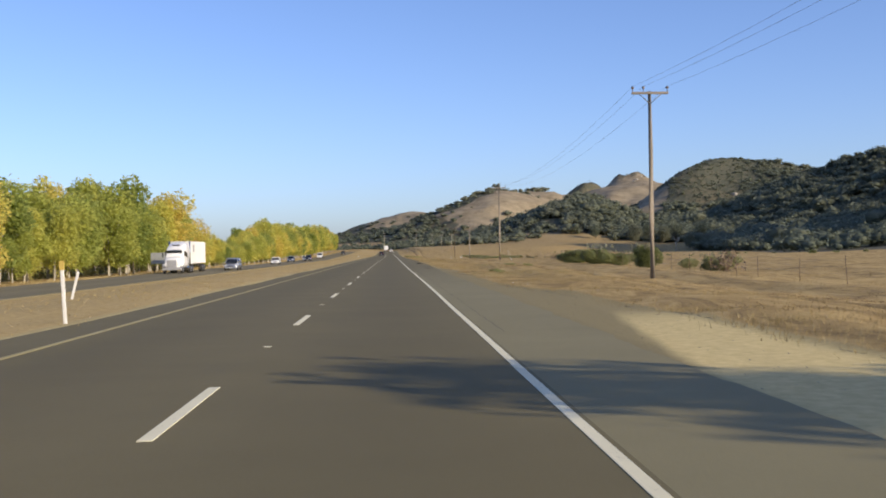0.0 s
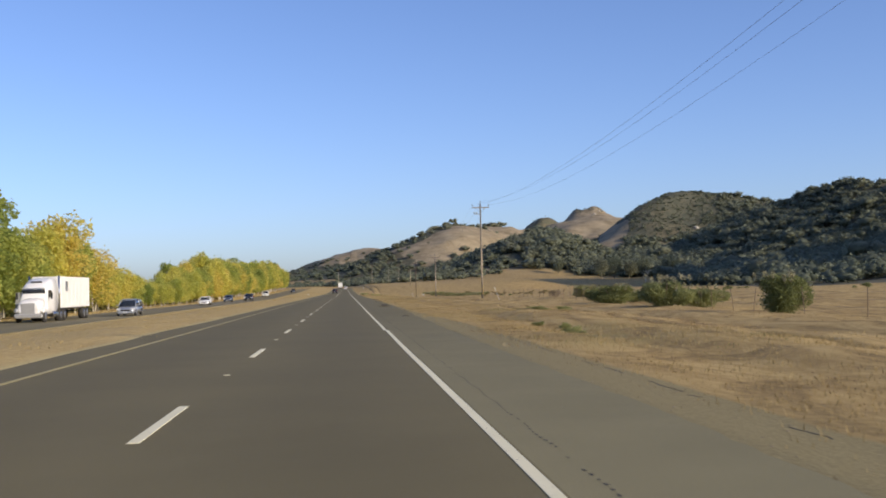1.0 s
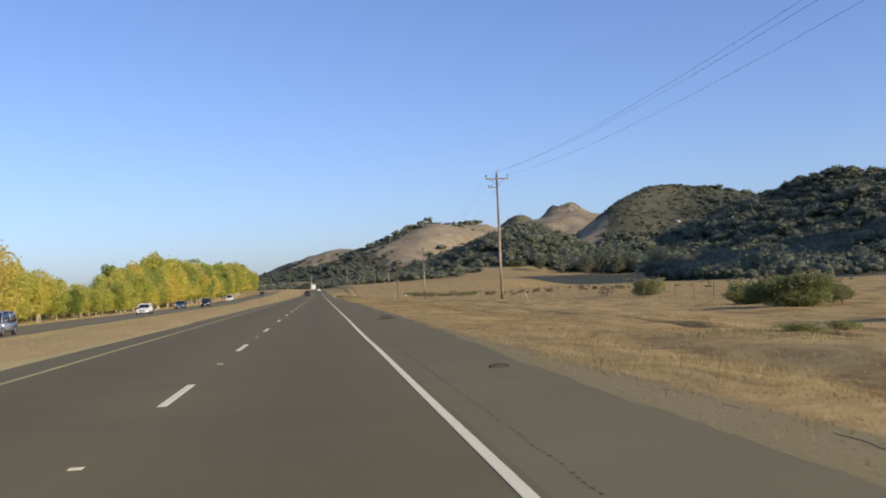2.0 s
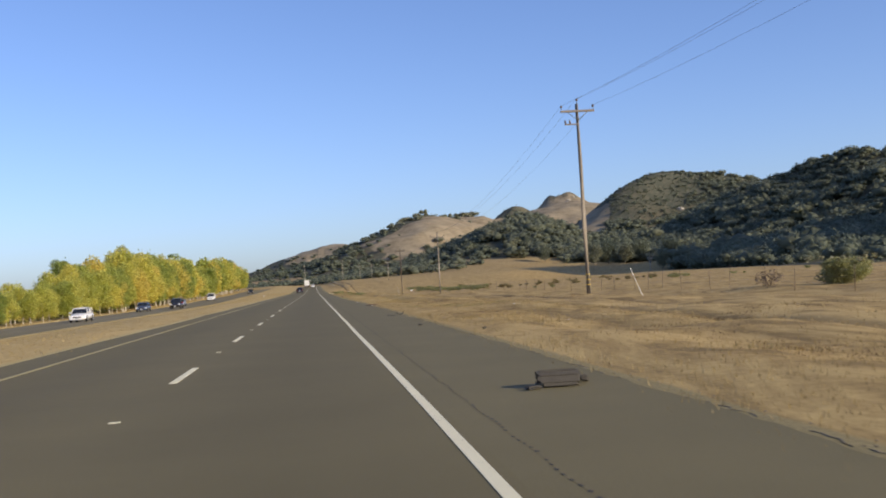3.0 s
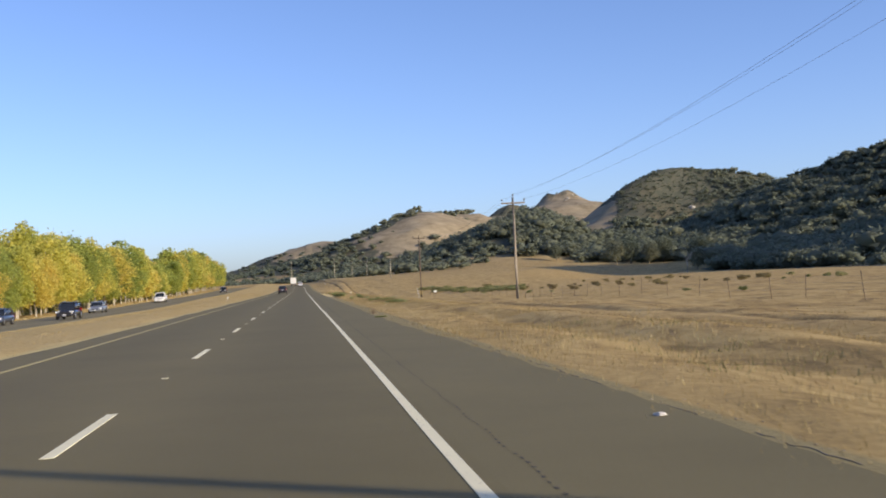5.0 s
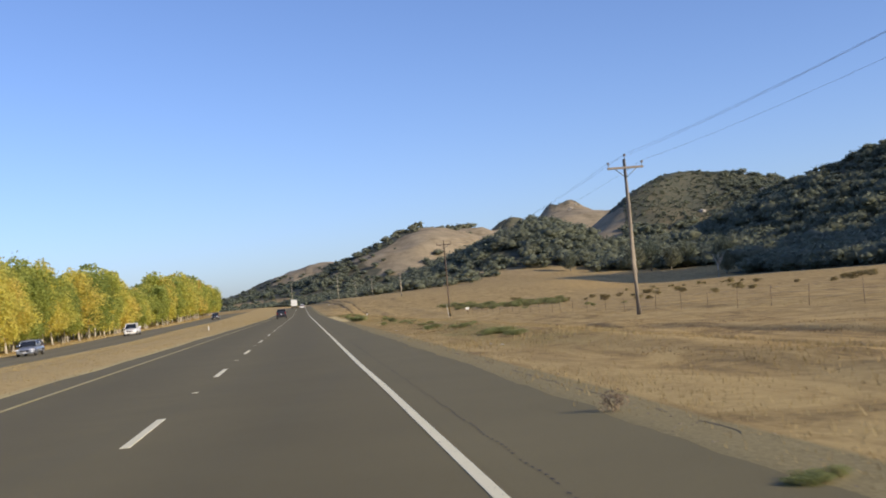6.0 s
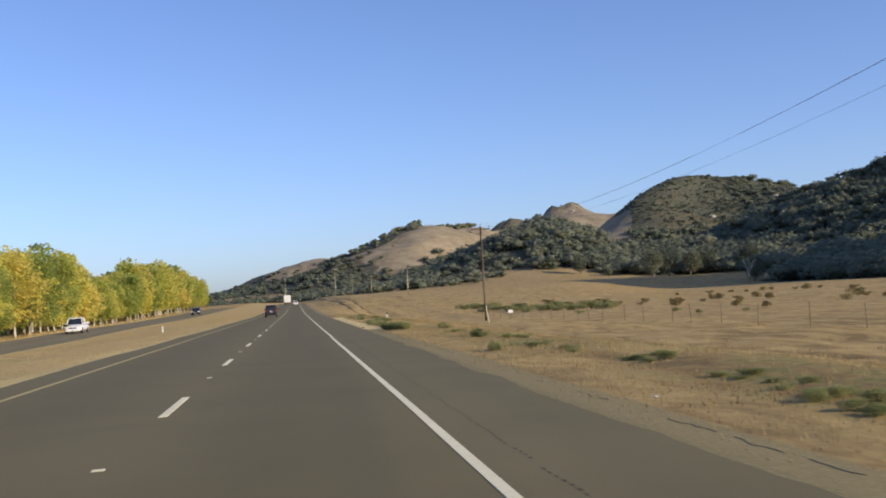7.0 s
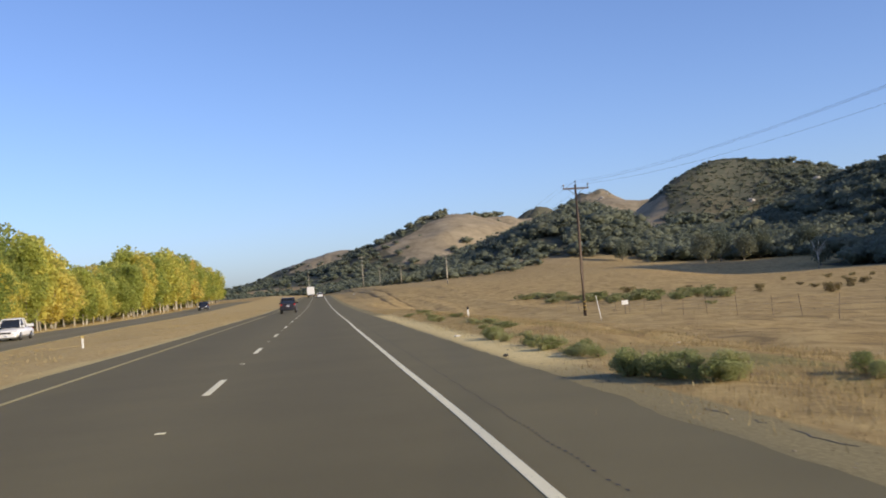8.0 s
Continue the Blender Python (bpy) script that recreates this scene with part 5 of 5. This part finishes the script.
fence = empty("field_fence", "old wire fence with thin weathered wooden posts", "fence")
POSTS = []
for k in range(3):
    bm = bmesh.new()
    tube(bm, [(0, 0, -0.3), (0.01 * k, 0, 0.6), (0, 0.01, 1.15 + 0.08 * k)], [0.024, 0.022, 0.02], 6)
    me = bpy.data.meshes.new("post")
    bm.to_mesh(me)
    bm.free()
    me.materials.append(M_TWIG)
    POSTS.append(me)
y = 45.0
while y < 420:
    p = new("post", POSTS[int(rw.integers(0, 3))])
    p.parent = fence
    x = fence_x(y)
    p.matrix_basis = pose(x, y, gz(x, y), rw.normal() * 3, rw.normal() * 3, rw.random() * 360)
    y += 3.4 + 3.6 * rw.random()
for z in (0.45, 0.75, 1.05):
    bm = bmesh.new()
    tube(bm, [(fence_x(q), q, gz(fence_x(q), q) + z) for q in range(45, 421, 5)], 0.003, 4)
    part("strand", bm, M_WIRE, fence, "rusty fence wire")

# ---- markers and signs ----
M_PVC = simple("white_marker_plastic", (0.68, 0.67, 0.62), (0.80, 0.79, 0.74), 6.0, 0.5)
M_SIGNBACK = simple("bare_sign_metal", (0.30, 0.31, 0.30), (0.42, 0.43, 0.41), 2.0, 0.5, 0.5)


def marker_post(x, y, h, cap, tilt, turn, label, capmat=None, wide=0.095):
    m = empty("marker_post", label, "road marker", "roadside markers")
    bm = bmesh.new()
    box(bm, 0, 0, h / 2 - 0.1, wide, 0.03, h + 0.2, None, 0.008)
    part("blade", bm, M_PVC, m)
    if cap:
        bm = bmesh.new()
        box(bm, 0, -0.004, h - cap / 2, 0.105, 0.045, cap, None, 0.005)
        part("reflector", bm, capmat or M_BAND, m, "yellow reflector" if capmat is None else "dark reflector")
    m.matrix_basis = pose(x, y, gz(x, y), 0, tilt, turn)


marker_post(-7.25, 23.0, 1.36, 0.2, -2.5, 0, "white flexible marker post with a yellow top", wide=0.08)
marker_post(-12.2, 41.0, 1.05, 0.0, 14, 0, "white marker post knocked askew")
marker_post(-10.4, 351, 0.52, 0.08, 0, 0, "short white marker post on the median")
marker_post(7.9, 363, 0.62, 0.16, 0, 0, "short white marker post with a dark top", M_BLACK)
marker_post(9.0, 600, 0.9, 0.12, 0, 0, "distant white marker post")
marker_post(19.0, 174.5, 1.75, 0.0, -21, 0, "tall pale stake leaning over in the field", wide=0.032)
marker_post(21.0, 385.0, 1.9, 0.0, -9, 0, "pale stake leaning beside the power pole", wide=0.05)

board = empty("sign_board", "back of a plain grey roadside sign on two posts", "road sign")
bit("panel", board, M_SIGNBACK, "", 0, 0, 1.95, 3.0, 0.05, 1.55, bevel=0.02)
for sx in (-1, 1):
    bit("post", board, M_POLE_DARK, "", sx * 1.05, 0.08, 1.0, 0.12, 0.10, 3.2, bevel=0.01)
    bit("rail", board, M_SIGNBACK, "", 0, 0.05, 1.95 + sx * 0.5, 2.8, 0.04, 0.08, bevel=0.01)
board.matrix_basis = pose(-31.2, 151, gz(-31.2, 151), 0, 0, 8)
small = empty("small_sign", "small white notice on a thin stake", "sign")
bit("panel", small, M_PVC, "", 0, 0, 0.95, 0.55, 0.02, 0.35, bevel=0.005)
bit("stake", small, M_POLE_DARK, "", 0, 0.03, 0.45, 0.05, 0.04, 1.1, bevel=0.005)
small.matrix_basis = pose(24.6, 391, gz(24.6, 391))

# ---- litter on the shoulder ----
M_DEBRIS = simple("rust_brown_debris", (0.035, 0.018, 0.013), (0.085, 0.036, 0.024), 7.0, 0.8, 0.0, 0.01)
M_LITTER = simple("white_litter", (0.50, 0.47, 0.41), (0.68, 0.65, 0.59), 9.0, 0.7)
M_TREAD = simple("dusty_tyre_rubber", (0.045, 0.040, 0.032), (0.10, 0.088, 0.066), 12.0, 0.9, 0.0, 0.01)


def tread_piece(x, y, r, width, arc, turn, label, tilt=0.0, flat=1.0):
    """A torn arc of tyre tread lying on the ground, with lugs across it."""
    t = empty("tyre_fragment", label, "tyre debris", "shredded tyre on the shoulder")
    bm = bmesh.new()
    n, th = 14, 0.03
    rings = []
    for k in range(n + 1):
        a = math.pi / 2 - arc / 2 + arc * k / n
        w = width / 2 * (1 - 0.25 * abs(math.sin(k * 2.3)) * (k < 2 or k > n - 2))
        ring = []
        for rr, sx in ((r, -1), (r + th, -1), (r + th, 1), (r, 1)):
            ring.append(bm.verts.new((rr * math.cos(a), sx * w + 0.012 * math.sin(k * 1.7), (rr * math.sin(a) - r * math.sin(math.pi / 2 - arc / 2)) * flat)))
        rings.append(ring)
    for a, b in zip(rings, rings[1:]):
        for k in range(4):
            bm.faces.new((a[k], a[(k + 1) % 4], b[(k + 1) % 4], b[k]))
    bm.faces.new(rings[0])
    bm.faces.new(rings[-1][::-1])
    part("tread", bm, M_TREAD, t)
    for k in range(6):
        a = math.pi / 2 - arc / 2 + arc * (k + 0.5) / 6
        bm = bmesh.new()
        box(bm, (r + th) * math.cos(a), 0, ((r + th) * math.sin(a) - r * math.sin(math.pi / 2 - arc / 2)) * flat, 0.03, width * 0.9, 0.022, pose(0, 0, 0, 0, 90 - math.degrees(a), 0), 0.004)
        part("lug", bm, M_TREAD, t)
    z = max(gz(x, y), 0.0 if x < 3.75 else -9) + 0.01
    t.matrix_basis = pose(x, y, z + (r + th) * (1 - math.cos(arc / 2)) * flat * (tilt == 180), tilt, 0, turn)


tread_piece(2.98, 125.0, 0.26, 0.50, 2.2, 84, "curled piece of shredded grey truck tyre on the shoulder", 0, 1.0)
tread_piece(2.62, 124.7, 0.20, 0.10, 0.9, 30, "small torn strip of tyre rubber", 0, 0.6)
tread_piece(3.35, 125.2, 0.12, 0.08, 1.6, 80, "small torn strip of tyre rubber", 0, 1.0)
tread_piece(3.67, 158.3, 0.135, 0.05, 2.6, 12, "hooked strip of torn tyre rubber at the pavement edge", 180, 1.0)
tread_piece(3.21, 158.0, 0.17, 0.10, 0.9, 15, "flat torn scrap of tyre rubber at the pavement edge", 0, 0.35)
tread_piece(3.30, 157.2, 0.17, 0.035, 0.9, 170, "thin torn strip of tyre rubber on the shoulder", 0, 0.4)
tread_piece(4.53, 140.8, 0.17, 0.05, 1.5, 70, "curled strip of tyre rubber in the grass", 180, 1.0)
tread_piece(3.3, 145.6, 0.10, 0.06, 1.2, 40, "small scrap of tyre rubber on the shoulder", 0, 0.8)
tread_piece(3.35, 323.4, 0.10, 0.07, 1.3, 70, "dark scrap of tyre rubber on the shoulder", 0, 0.9)
tread_piece(2.9, 92.5, 0.26, 0.14, 1.2, 10, "dark strip of tyre rubber on the shoulder", 0, 0.6)


def chunk(x, y, s, seed, mat, name, label, category, group):
    bm = bmesh.new()
    bmesh.ops.create_icosphere(bm, subdivisions=2, radius=1.0)
    for v in bm.verts:
        v.co *= 1 + 0.38 * noise.noise(v.co * 1.4 + Vector((seed * 7.1, 0, 0)))
        v.co.z = v.co.z * 0.45 if v.co.z > 0 else v.co.z * 0.1
        v.co *= s
    ob = tagged(part(name, bm, mat), label, category, group)
    ob.matrix_basis = pose(x, y, max(gz(x, y), 0.0 if x < 3.75 else -9) + 0.005, 0, 0, seed * 47 % 360)


for k, (x, y, s) in enumerate(((3.62, 183.0, 0.15), (3.80, 183.2, 0.17), (3.98, 182.9, 0.14), (3.48, 183.4, 0.08), (3.88, 183.5, 0.12), (4.1, 183.3, 0.08))):
    chunk(x, y, s, k + 1, M_DEBRIS, "debris_chunk", "dark reddish-brown scrap heaped at the pavement edge", "debris", "scrap heap")
chunk(3.78, 182.85, 0.06, 9, M_LITTER, "litter", "crumpled pale scrap of paper", "litter", "roadside litter")
for k, (x, y, s) in enumerate(((3.45, 197.7, 0.10), (7.1, 185.4, 0.10), (5.1, 253.7, 0.09), (4.95, 254.6, 0.05), (5.3, 43.5, 0.06), (5.0, 46.0, 0.08), (8.0, 146.0, 0.08), (9.2, 162.0, 0.10), (4.3, 277.0, 0.06), (3.75, 334.5, 0.16), (5.2, 310.4, 0.06), (9.0, 330.0, 0.12))):
    chunk(x, y, s * 0.62, k + 20, M_LITTER, "litter", "crumpled pale litter in the dry verge", "litter", "roadside litter")

# broken lip of old asphalt along the outer edge of the shoulder
M_CRUMB = simple("crumbled_asphalt_edge", (0.10, 0.085, 0.058), (0.19, 0.16, 0.11), 14.0, 0.9)
re = np.random.default_rng(77)
y = 8.0
while y < 400:
    ln = 0.3 + 1.1 * re.random() ** 2
    if re.random() < (0.55 if y < 235 else 0.4):
        v, f = [], []
        n = max(4, int(ln / 0.16))
        for q in range(n + 1):
            yy_ = y + ln * q / n
            x = max(float(pave_x(yy_)) + 0.05, float(grass_x(yy_)) - 0.12) + 0.07 * float(value_noise(np.array([0.0]), np.array([yy_]), 5.0, 51)[0]) + 0.03 * float(value_noise(np.array([0.0]), np.array([yy_]), 0.45, 52)[0]) + 0.02 * re.normal()
            e = (0.004 + 0.010 * re.random()) * math.sin(math.pi * (q + 0.2) / (n + 0.4)) ** 0.5
            z = gz(x, yy_)
            v += [(x - e, yy_, z - 0.01), (x - e * 0.7, yy_, z + 0.005), (x + e * 0.7, yy_, z + 0.005), (x + e, yy_, z - 0.01)]
        for q in range(n):
            a, b = 4 * q, 4 * q + 4
            f += [(a + k, a + k + 1, b + k + 1, b + k) for k in range(3)]
        lip = new("asphalt_lip", mesh_from("asphalt_lip", v, f, M_CRUMB))
        lip.parent = shoulder
    y += ln * (1.0 + 0.5 * re.random())

# loose stones at the edge of the shoulder
rp = np.random.default_rng(88)
npb = 3600
sy = 2 + 400 * rp.random(npb)
sx = pave_x(sy) + 0.05 + (grass_x(sy) - pave_x(sy) + 0.15) * rp.random(npb) + 0.05 * rp.normal(size=npb)
ok = (sx > 3.0) & (sx < 6.5)
sx, sy = sx[ok], sy[ok]
sr = 0.005 + 0.014 * rp.random(len(sx)) ** 3
octa = np.array([(1, 0, 0), (0, 1, 0), (-1, 0, 0), (0, -1, 0), (0, 0, 0.7), (0, 0, -0.5)])
sz = np.maximum(land(sx, sy), np.where(sx < pave_x(sy) + 0.07, 0.0, -9.0))
sv = octa[None] * (0.7 + 0.6 * rp.random((len(sx), 6, 1))) * sr[:, None, None] + np.stack([sx, sy, sz + sr * 0.2], 1)[:, None, :]
tri = np.array([(0, 1, 4), (1, 2, 4), (2, 3, 4), (3, 0, 4), (1, 0, 5), (2, 1, 5), (3, 2, 5), (0, 3, 5)])
sf = (np.arange(len(sx))[:, None, None] * 6 + tri[None]).reshape(-1, 3)
M_STONE = leaf_material("loose_stone", [(0.0, (0.13, 0.11, 0.085)), (0.5, (0.26, 0.22, 0.165)), (1.0, (0.44, 0.39, 0.30))], 1.0, 0.0, 3.0, 0.5)
tagged(new("loose_gravel", mesh_np("loose_gravel", sv.reshape(-1, 3), sf, M_STONE)), "loose grey-brown stones along the shoulder", "gravel", kind="stuff")

# pale outcrops on the hills
M_ROCK = simple("pale_rock", (0.30, 0.27, 0.22), (0.50, 0.46, 0.39), 0.5, 0.9, 0.0, 0.2)


def outcrop(x, y, s, seed):
    bm = bmesh.new()
    bmesh.ops.create_icosphere(bm, subdivisions=3, radius=1.0)
    for v in bm.verts:
        v.co *= 1 + 0.45 * noise.noise(v.co * 1.6 + Vector((seed * 3.3, 0, 0))) + 0.2 * noise.noise(v.co * 5.0)
        v.co = Vector((v.co.x * s, v.co.y * s, v.co.z * s * 0.55))
    ob = tagged(part("rock_outcrop", bm, M_ROCK), "pale weathered rock outcrop on the hillside", "rock", "rock outcrops")
    ob.matrix_basis = pose(x, y, gz(x, y), 0, 0, seed * 31)


for k, (x, y, s) in enumerate(((418, 1330, 4.0), (446, 1990, 3.5), (440, 1980, 3.0), (458, 2004, 3.0), (495, 1350, 3.5))):
    outcrop(x, y, s, k + 1)
